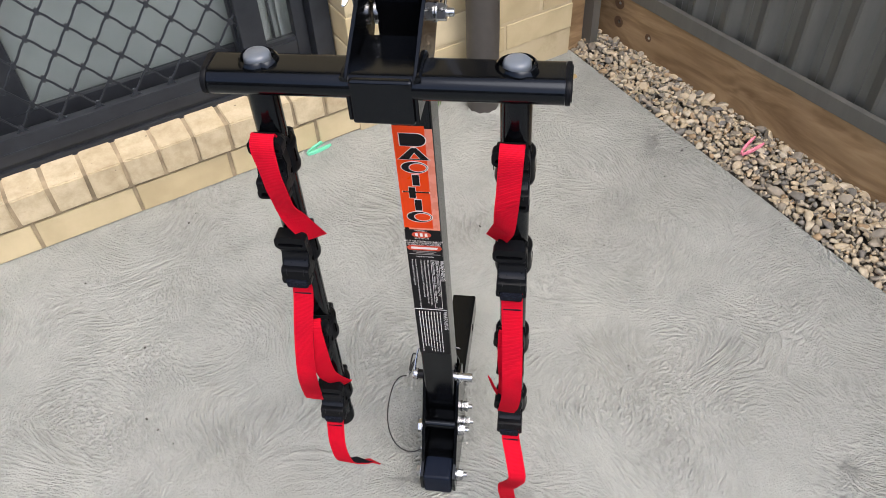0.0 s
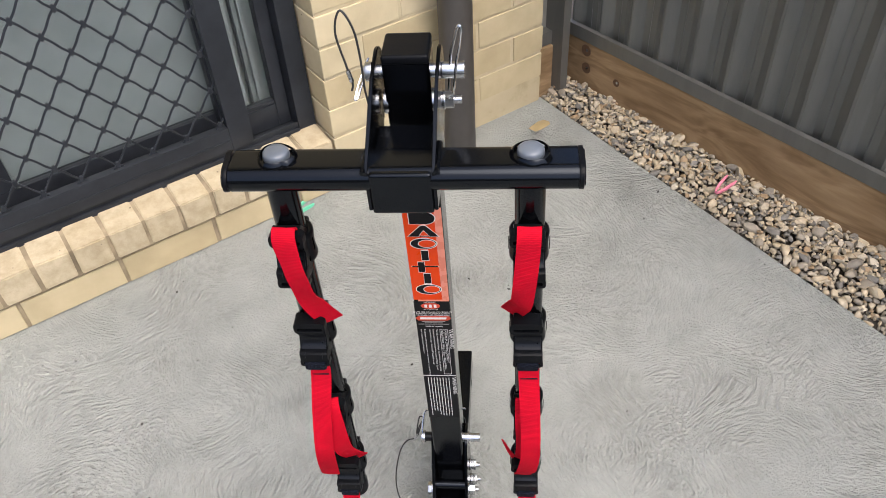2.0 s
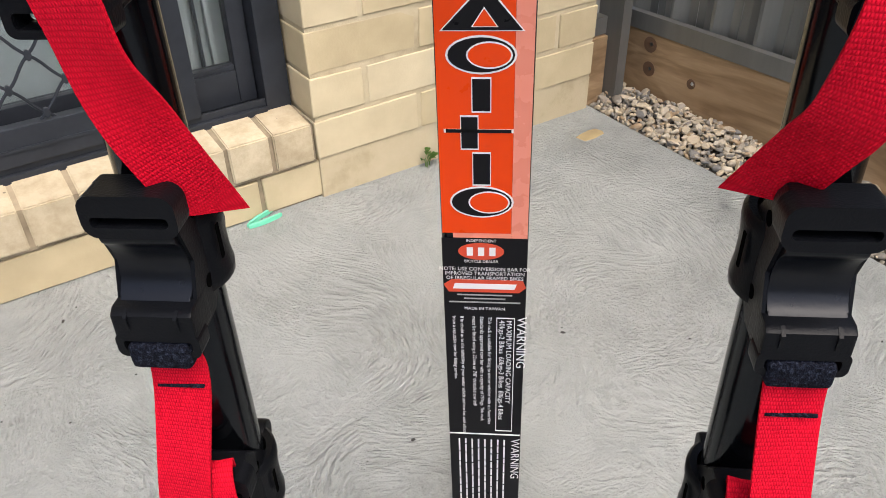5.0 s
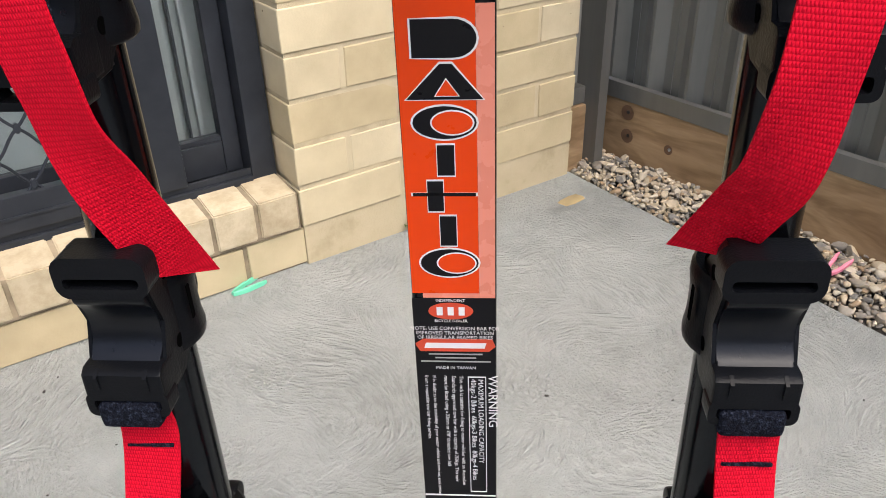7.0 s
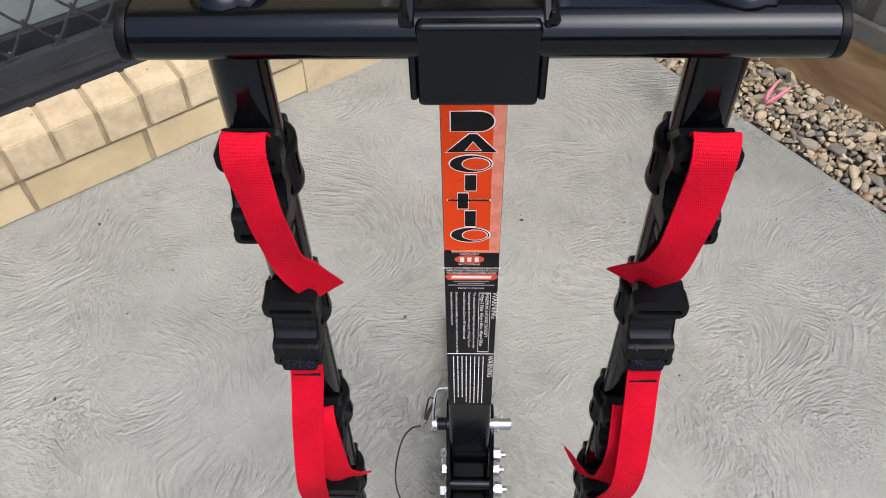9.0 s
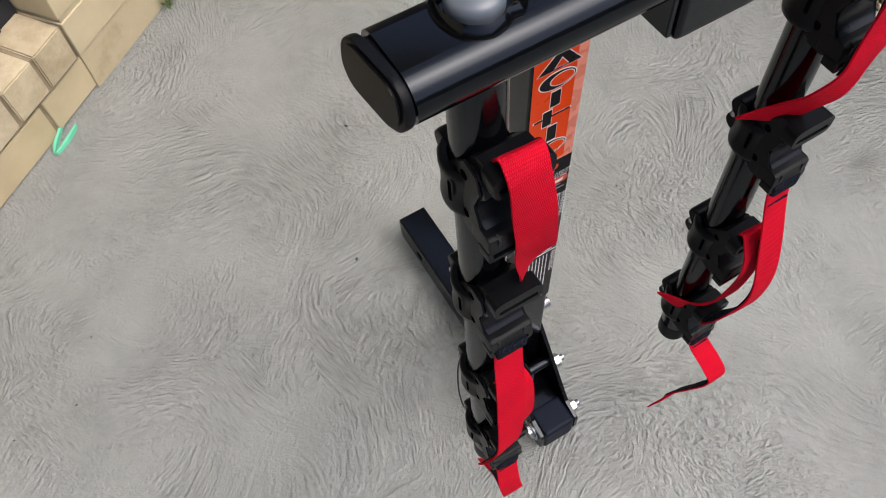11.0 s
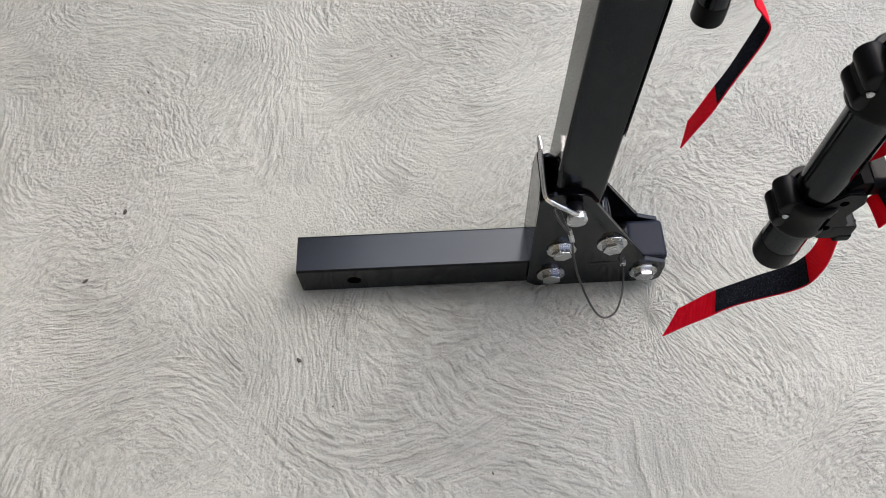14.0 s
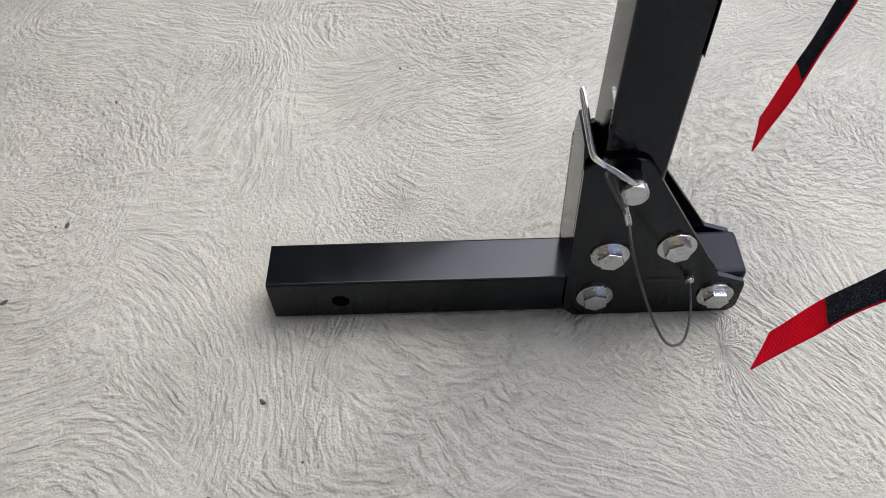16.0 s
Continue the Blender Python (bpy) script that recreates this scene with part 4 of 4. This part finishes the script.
HEAD = pose(0, -0.003, -0.001)


def head():
    """Folding head: a closed box at the front, two side plates back to the mast top."""
    front = part("head_box", box((-0.0315, -0.037, 0.835), (0.0315, 0.050, 0.885), 0.004, 3), POWDER, rack, m=HEAD)
    side = [(-0.034, 0.838), (0.030, 0.838), (0.070, 0.850), (0.122, 0.890)] + arc(0.102, 0.918, 0.027, -35, 100, 8) + [(0.060, 0.936), (0.020, 0.915), (-0.034, 0.886)]
    for a, b in ((-0.0355, -0.0315), (0.0315, 0.0355)):
        part("side_plate", prism(side, "x", a, b, 0.0008, 1), POWDER, front)
    part("bolt", bolt_head(-0.0355, 0.095, 0.886, -1, 0.0155, 0.0108, 0.0072, 15), ZINC, front)
    part("nut", nut_end(0.0355, 0.095, 0.886, 1, 0.019), ZINC, front)
    for x in (-0.0265, 0.0265):
        part("washer", rod((x - 0.0028, 0.095, 0.886), (x + 0.0028, 0.095, 0.886), 0.014, 24, bevel=0.0008), ZINC, front)
    part("screw", rod((-0.039, 0.048, 0.905), (-0.034, 0.048, 0.905), 0.0032, 14, bevel=0.001), ZINC, front)
    rnd = random.Random(2)
    for s in (-1, 1):
        weld = bmesh.new()
        run = [(s * 0.0365, 0.015 + rnd.uniform(-0.001, 0.001), 0.846 + 0.0028 * i) for i in range(15)]
        run += [(s * 0.0365, 0.012 - 0.0034 * i, 0.8865 + rnd.uniform(-0.0006, 0.0006)) for i in range(15)]
        wire(run, 0.0029, 8, 2, weld)
        part("weld_bead", weld, POWDER, front)
    pin = part("lock_pin", rod((-0.044, 0.096, 0.922), (0.060, 0.096, 0.922), 0.0078, 24, bevel=0.001), ZINC, rack, "zinc lock pin", m=HEAD)
    part("pin_head", rod((-0.046, 0.096, 0.922), (-0.0385, 0.096, 0.922), 0.0105, 28, bevel=0.0015), ZINC, pin)
    part("pin_sleeve", rod((0.0355, 0.096, 0.922), (0.060, 0.096, 0.922), 0.0092, 24, bevel=0.0012), ZINC, pin)
    part("spring_wire", wire([(-0.044, 0.108, 0.931), (-0.048, 0.090, 0.926), (-0.0535, 0.068, 0.914), (-0.0545, 0.062, 0.909), (-0.051, 0.065, 0.911), (-0.047, 0.088, 0.920), (-0.044, 0.104, 0.922)], 0.0015, 8, 6), WIRE, pin)
    part("spring_clip", wire([(0.042, 0.092, 0.899), (0.0435, 0.093, 0.915), (0.046, 0.093, 0.940), (0.051, 0.092, 0.960), (0.055, 0.091, 0.974), (0.0585, 0.090, 0.972), (0.057, 0.089, 0.958), (0.052, 0.088, 0.935), (0.049, 0.087, 0.912), (0.047, 0.087, 0.899)], 0.0016, 8, 6), WIRE, pin)
    rope = part("lanyard", wire([(-0.037, 0.049, 0.905), (-0.041, 0.056, 0.925), (-0.042, 0.060, 0.962), (-0.0455, 0.062, 0.990), (-0.056, 0.064, 1.008), (-0.064, 0.064, 0.985), (-0.058, 0.062, 0.950), (-0.054, 0.061, 0.930), (-0.056, 0.062, 0.920)], 0.0012, 8, 8), CABLE, rack, m=HEAD)
    part("ferrule", rod((-0.0572, 0.0618, 0.944), (-0.0545, 0.0612, 0.931), 0.0024, 12, bevel=0.0005), ZINC, rope, "crimped metal ferrule")

    # cross tube: flat oval section, plugged ends, two bolts' caps on top
    yc, zc, hy, hz = -0.011, 0.8730, 0.0260, 0.0140
    oval = arc(yc + hy - hz, zc, hz, -90, 90, 12) + arc(yc - hy + hz, zc, hz, 90, 270, 12)
    tube = part("cross_tube", prism(oval, "x", -0.174, 0.174), POWDER, rack, sharp=50, m=HEAD)
    big = arc(yc + hy - hz, zc, hz + 0.0006, -90, 90, 12) + arc(yc - hy + hz, zc, hz + 0.0006, 90, 270, 12)
    flat = [(y - yc, z - zc) for y, z in big]
    for x, turn in ((-0.1800, 6.0), (0.1770, -1.0)):
        plug = part("end_plug", prism(flat, "x", -0.0026, 0.0026, 0.0014, 2), POLY, tube, "black plastic end plug", m=pose(x, yc, zc, 0, turn, turn * 0.8))
        inner = [(a * 0.86, b * 0.82) for a, b in flat]
        part("plug_sleeve", prism(inner, "x", -0.004, 0.009) if x < 0 else prism(inner, "x", -0.009, 0.004), POLY, plug)
    for x in (-0.128, 0.128):
        rim = bmesh.new()
        n = 36
        ring0 = None
        for rr, z in ((0.0205, 0.8855), (0.0200, 0.8890), (0.0172, 0.8920), (0.0160, 0.8900)):
            ring = []
            for i in range(n):
                a = math.tau * i / n
                wob = 1 + 0.05 * math.sin(3 * a + x * 40) + (0.16 if abs((a - 5.6 + math.pi) % math.tau - math.pi) < 0.35 and rr > 0.0165 else 0)
                ring.append(rim.verts.new((x + rr * wob * math.cos(a), yc + 0.004 + rr * wob * math.sin(a), z)))
            if ring0:
                for i in range(n):
                    rim.faces.new((ring0[i], ring0[(i + 1) % n], ring[(i + 1) % n], ring[i]))
            ring0 = ring
        part("weld_collar", rim, POWDER, tube)
        dome = bmesh.new()
        prof = [(0.0136, 0.8850), (0.0138, 0.8905), (0.0132, 0.8932), (0.0116, 0.8950), (0.0080, 0.8962), (0.0038, 0.8967)]
        ring0 = None
        for rr, z in prof:
            ring = [dome.verts.new((x + rr * math.cos(math.tau * i / n), yc + 0.004 + rr * math.sin(math.tau * i / n), z)) for i in range(n)]
            if ring0:
                for i in range(n):
                    dome.faces.new((ring0[i], ring0[(i + 1) % n], ring[(i + 1) % n], ring[i]))
            ring0 = ring
        dome.faces.new(ring0)
        part("tube_cap", dome, CAP, tube, "grey plastic dome cap", sharp=60)


head()


# ---- arms with cradles and straps ----
ARM_Y = -0.009


def cradle(parent, x, z, shift):
    """A clamp ring round the arm with a hollow saddle in front, a strap loop above it and a buckle below. shift: how far the loop sits to one side."""
    body = bmesh.new()
    prof = [(r, h - 0.004) for r, h in ((0.0190, -0.0190), (0.0200, -0.0195), (0.0216, -0.0180), (0.0219, -0.0140), (0.0210, -0.0080), (0.0208, 0.0), (0.0210, 0.0080), (0.0219, 0.0140), (0.0216, 0.0180), (0.0200, 0.0195), (0.0165, 0.0190))]
    n, ring0 = 30, None
    for r, h in prof:
        ring = [body.verts.new((r * math.cos(math.tau * i / n), 0.002 + r * math.sin(math.tau * i / n), h)) for i in range(n)]
        if ring0:
            for i in range(n):
                body.faces.new((ring0[i], ring0[(i + 1) % n], ring[(i + 1) % n], ring[i]))
        ring0 = ring
    c = part("cradle", body, POLY, parent, "black nylon cradle", m=pose(x, ARM_Y, z), sharp=50)
    prof = [(-0.006, -0.031), (-0.0250, -0.031), (-0.0285, -0.027), (-0.0292, -0.0165), (-0.0305, -0.0150)] + arc(-0.0400, 0.0005, 0.0175, -54, 52, 14) + [(-0.0300, 0.0165), (-0.0275, 0.0240), (-0.0220, 0.0305), (-0.0140, 0.0300), (-0.006, 0.024)]
    part("saddle", prism(prof, "x", -0.0150, 0.0150, 0.0010, 2), RUBBER, c, "hollow rubber saddle")
    for s in (-1, 1):
        rib = [(-0.002, -0.021), (-0.012, -0.031), (-0.0240, -0.032), (-0.0280, -0.014), (-0.0205, 0.001), (-0.0280, 0.018), (-0.0245, 0.030), (-0.012, 0.032), (-0.002, 0.021), (0.004, 0.014), (0.0, 0.0), (0.004, -0.014)]
        part("side_wall", prism(rib, "x", s * 0.0151, s * 0.0168, 0.0007, 1), POLY, c)
        for yy, zz in ((-0.0125, 0.0200), (-0.0125, -0.0150)):
            part("rivet_hole", rod((s * 0.0166, yy, zz), (s * 0.0171, yy, zz), 0.0032, 14), DARK, c)
        part("clamp_slot", box((s * 0.0214, -0.0060, -0.0085), (s * 0.0222, -0.0030, 0.0085), 0.0004, 1), DARK, c)
    lug = bmesh.new()
    for zz in (-0.0085, 0.0085):
        rod((-0.0125, 0.0195, zz), (0.0125, 0.0195, zz), 0.0088, 20, bm=lug, bevel=0.0025)
    box((-0.0120, 0.0160, -0.0120), (0.0120, 0.0262, 0.0120), 0.0035, 2, lug)
    part("clamp_lug", lug, POLY, c, sharp=50)
    part("clamp_screw", rod((-0.0142, 0.0215, 0.0), (-0.0115, 0.0215, 0.0), 0.0026, 14, bevel=0.0009), ZINC, c)
    loop = ring_plate(rounded(shift - 0.0185, shift + 0.0185, 0.0225, 0.0410, 0.0060), rounded(shift - 0.0150, shift + 0.0150, 0.0272, 0.0318, 0.0018), "y", -0.0380, -0.0262, 0.0020)
    part("strap_loop", loop, POLY, c)
    part("loop_bridge", prism([(-0.0264, 0.0230), (-0.0264, 0.0400), (-0.0190, 0.0395), (-0.0120, 0.0320), (-0.0120, 0.0180)], "x", shift * 0.6 - 0.0155, shift * 0.6 + 0.0155, 0.0016, 2), POLY, c)
    bk = part("buckle", prism([(-0.0180, -0.0135), (-0.0335, -0.0135), (-0.0368, -0.0160), (-0.0372, -0.0290), (-0.0300, -0.0310), (-0.0180, -0.0300)], "x", -0.0172, 0.0172, 0.0018, 2), POLY, c, "black side squeeze buckle")
    for xx in (-0.0105, 0.0105):
        part("ridge", prism([(-0.0345, -0.0140), (-0.0380, -0.0165), (-0.0376, -0.0235), (-0.0330, -0.0140)], "x", xx - 0.0008, xx + 0.0008), POLY, bk)
    part("buckle_bar", ring_plate(rounded(-0.0178, 0.0178, -0.0375, -0.0255, 0.0035), rounded(-0.0145, 0.0145, -0.0345, -0.0290, 0.0015), "y", -0.0370, -0.0265, 0.0016), POLY, bk)


def velcro_wrap(parent, x, z):
    part("velcro_wrap", box((x - 0.0132, -0.0485, z - 0.0430), (x + 0.0132, -0.0375, z - 0.0300), 0.0035, 3), VELCRO, parent, "black velcro wrap")


def strap(parent, pts, sides, label="red woven strap", cut=0.0, back=None, width=0.0250):
    s = part("strap", ribbon(pts, sides, width, cut=cut), WEBBING, parent, label, m=pose(-0.003 if parent is left else 0.002, 0, 0.002), sharp=60)
    if back:
        lo, hi, lift = back
        part("velcro_pad", ribbon(pts, sides, width * 0.97, 0.0012, lo=lo, hi=hi, lift=lift), VELCRO, s, "black velcro backing", sharp=60)
    return s


X = (1, 0, 0)
HANG = pose(0, -0.004, 0.001)
left = part("arm", rod((-0.130, ARM_Y, 0.262), (-0.130, ARM_Y, 0.862), 0.0160, 32, bevel=0.0015), POWDER, rack, m=HANG @ pose(0, 0, 0.862, -0.5) @ pose(0, 0, -0.862))
right = part("arm", rod((0.128, ARM_Y, 0.268), (0.128, ARM_Y, 0.862), 0.0160, 32, bevel=0.0015), POWDER, rack, m=HANG)
for arm, x, z in ((left, -0.130, 0.262), (right, 0.128, 0.268)):
    part("end_plug", rod((x, ARM_Y, z - 0.003), (x, ARM_Y, z + 0.022), 0.0166, 28, bevel=0.0022), POLY, arm, "black plastic end plug")
for arm, sx in ((left, -1), (right, 1)):
    for z in (0.773, 0.637, 0.482, 0.343):
        x, shift = (-0.1300, 0.0040) if sx < 0 else (0.1275, -0.0025)
        cradle(arm, x, z, shift)
        if z in (0.637, 0.343):
            velcro_wrap(arm, x, z)

DOWN = (1, 0, -0.4)
# left arm
strap(left, [(-0.123, -0.033, 0.796), (-0.1230, -0.037, 0.8125), (-0.1232, -0.0435, 0.8185), (-0.1235, -0.0510, 0.809), (-0.1220, -0.0535, 0.790), (-0.1198, -0.0540, 0.766), (-0.1175, -0.0530, 0.745), (-0.1155, -0.0490, 0.724), (-0.1110, -0.0410, 0.700), (-0.1065, -0.0320, 0.678), (-0.1025, -0.0195, 0.653)],
      [X, X, X, X, (1, -0.1, 0), (1, -0.2, 0), (1, -0.2, 0.1), (1, -0.1, 0.25), (1, 0.3, 0.45), (1, 0.7, 0.47), (1, 0.9, 0.47)], cut=1.0, back=(0.12, 0.62, -0.0012))
strap(left, [(-0.1255, -0.0405, 0.602), (-0.1255, -0.0395, 0.576), (-0.132, -0.055, 0.515), (-0.139, -0.064, 0.440), (-0.146, -0.050, 0.372), (-0.148, -0.044, 0.352)],
      [X, X, (1, 0, 0.05), (1, 0.1, 0.05), (1, 0.1, 0), X], back=(0.25, 0.86, -0.0014))
strap(left, [(-0.125, -0.036, 0.510), (-0.1245, -0.038, 0.522), (-0.123, -0.044, 0.528), (-0.121, -0.052, 0.515), (-0.119, -0.055, 0.470), (-0.118, -0.050, 0.426), (-0.113, -0.038, 0.394), (-0.1045, -0.022, 0.365)],
      [X, X, X, X, (1, 0.2, 0), (1, 0.2, 0.2), (1, 0.1, 0.5), (1, 0.1, 0.6)], cut=-0.55)
strap(left, [(-0.1255, -0.0415, 0.311), (-0.127, -0.045, 0.288), (-0.128, -0.053, 0.245), (-0.123, -0.053, 0.200), (-0.116, -0.030, 0.160), (-0.111, -0.009, 0.127), (-0.108, 0.008, 0.094), (-0.107, 0.028, 0.061)],
      [X, X, X, (1, 0, -0.2), DOWN, DOWN, DOWN, DOWN], cut=-0.9, back=(0.38, 0.75, -0.0014))
# right arm
strap(right, [(0.125, -0.036, 0.796), (0.125, -0.038, 0.8125), (0.125, -0.0435, 0.8185), (0.1245, -0.0510, 0.809), (0.1235, -0.0535, 0.790), (0.1215, -0.0540, 0.760), (0.1195, -0.0520, 0.735), (0.1170, -0.0450, 0.708), (0.1125, -0.0340, 0.690), (0.1050, -0.0150, 0.661)],
      [X, X, X, X, X, (1, -0.1, 0), (1, -0.1, 0), (1, -0.4, -0.1), (1, -0.6, -0.35), (1, -0.7, -0.45)], cut=-1.0, back=(0.12, 0.66, -0.0014))
strap(right, [(0.1265, -0.0415, 0.602), (0.127, -0.045, 0.576), (0.129, -0.060, 0.520), (0.130, -0.071, 0.470), (0.129, -0.070, 0.430), (0.125, -0.060, 0.390), (0.1215, -0.046, 0.360), (0.120, -0.040, 0.349)],
      [X, X, X, X, (1, 0, -0.05), (1, 0, -0.1), (1, 0.1, -0.1), (1, 0.1, -0.1)], cut=1.0, back=(0.25, 0.86, -0.0014))
strap(right, [(0.125, -0.036, 0.510), (0.125, -0.038, 0.522), (0.123, -0.045, 0.527), (0.123, -0.056, 0.495), (0.124, -0.054, 0.450), (0.122, -0.046, 0.404), (0.112, -0.030, 0.375), (0.098, -0.006, 0.360)],
      [X, X, X, X, X, (1, 0, -0.3), (0.6, 0, -1), (0.1, 0, -1)], cut=-0.6)
strap(right, [(0.1265, -0.0415, 0.311), (0.128, -0.046, 0.288), (0.136, -0.068, 0.260), (0.140, -0.080, 0.235), (0.130, -0.068, 0.195), (0.122, -0.054, 0.158), (0.1235, -0.045, 0.112), (0.127, -0.036, 0.066)],
      [X, X, X, (1, 0, -0.2), DOWN, DOWN, DOWN, DOWN], cut=-0.9, back=(0.38, 0.75, -0.0014))
for arm, x, z, y in ((left, -0.1285, 0.578, -0.0403), (right, 0.1290, 0.578, -0.0460), (left, -0.1300, 0.290, -0.0458), (right, 0.1300, 0.290, -0.0470)):
    part("stitching", box((x - 0.0105, y - 0.0010, z - 0.0008), (x + 0.0105, y + 0.0006, z + 0.0008), 0.0003, 1), VELCRO, arm, "black stitching")


# ---- small things on the ground ----
def clothes_peg(m, material, label):
    peg = thing("clothes_peg", m, label, "clothes peg", group="clothes pegs")
    leg = [(0.0, 0.0), (0.012, 0.0018), (0.030, 0.0026), (0.052, 0.0010), (0.060, 0.0032), (0.068, 0.0012), (0.070, 0.0040), (0.060, 0.0075), (0.050, 0.0062), (0.030, 0.0085), (0.012, 0.0075), (0.0, 0.0040)]
    part("leg", prism(leg, "z", 0.0, 0.0085, 0.0009, 1), material, peg, m=pose(0, 0, 0, 0, 0, 9))
    part("leg", prism([(x, -y) for x, y in leg], "z", 0.0, 0.0085, 0.0009, 1), material, peg, m=pose(0, 0, 0, 0, 0, -9))
    part("spring", wire([(0.030, -0.005, 0.0042), (0.031, -0.002, 0.0085), (0.032, 0.002, 0.0004), (0.033, 0.005, 0.0042)], 0.0007, 6, 5), WIRE, peg)


clothes_peg(WALL @ pose(-0.163, -0.017, 0.001, 0, 0, 14), GREEN, "mint green plastic clothes peg lying against the wall")
clothes_peg(WALL @ pose(0.744, -0.664, 0.030, 8, -8, 6), PINK, "pale pink plastic clothes peg lying on pebbles")


def clay_patch():
    rnd = random.Random(3)
    pts = [(0.031, 0.013), (0.012, 0.017), (-0.018, 0.015), (-0.034, 0.012), (-0.031, -0.012), (-0.008, -0.016), (0.028, -0.015), (0.036, -0.004)]
    bm = bmesh.new()
    top = [bm.verts.new((x * 0.9, y, 0.0012)) for x, y in pts]
    rim = [bm.verts.new((x, y * 1.1, 0.0002)) for x, y in pts]
    bm.faces.new(top)
    for i in range(len(pts)):
        bm.faces.new((rim[i], rim[(i + 1) % len(pts)], top[(i + 1) % len(pts)], top[i]))
    ob = part("clay_patch", bm, CLAY, None, m=pose(0.133, 1.349, 0, 0, 0, 48))
    tagged(ob, "dried tan clay smear on the concrete", "dirt patch")


clay_patch()


def weed(m, n, seed):
    rnd = random.Random(seed)
    w = thing("weed", m, "small green weed growing in the joint beside the wall", "weed")
    for i in range(n):
        a, l, h = rnd.uniform(0, 360), rnd.uniform(0.012, 0.024), rnd.uniform(0.010, 0.040)
        bm = bmesh.new()
        rows = []
        for j in range(6):
            f = j / 5
            wd = 0.0065 * math.sin(math.pi * (0.12 + 0.86 * f))
            rows.append([bm.verts.new((l * f + 0.003, s * wd, h + 0.006 * math.sin(2.4 * f) - (0.0016 if s == 0 else 0))) for s in (-1, 0, 1)])
        for r0, r1 in zip(rows, rows[1:]):
            for k in range(2):
                bm.faces.new((r0[k], r0[k + 1], r1[k + 1], r1[k]))
        bmesh.ops.solidify(bm, geom=bm.faces[:], thickness=0.0004)
        wire([(0, 0, 0), (0.001, 0, h * 0.6), (0.004, 0, h)], 0.0006, 5, 3, bm)
        part("leaf", bm, LEAF, w, m=pose(rnd.uniform(-0.006, 0.006), rnd.uniform(-0.006, 0.006), 0, 0, 0, a))


weed(WALL @ pose(0.244, -0.014, 0), 9, 5)


def crumb(x, y, size, seed, long=1.4):
    rnd = random.Random(seed)
    bm = bmesh.new()
    bmesh.ops.create_icosphere(bm, subdivisions=1, radius=1)
    for v in bm.verts:
        v.co *= rnd.uniform(0.7, 1.2)
    ob = part("debris_crumb", bm, DEBRIS, None, m=pose(x, y, size * 0.35, 0, 0, rnd.uniform(0, 360)) @ Matrix.Diagonal((size * long, size * 0.8, size * 0.5, 1)))
    tagged(ob, "tiny dark dry crumb of debris on the slab", "debris", group="crumbs on the slab")


for i, (x, y, s) in enumerate(CRUMBS):
    crumb(x * (1.02 if x > 0.3 else 1.0), y * 1.01 + 0.003, s, i)
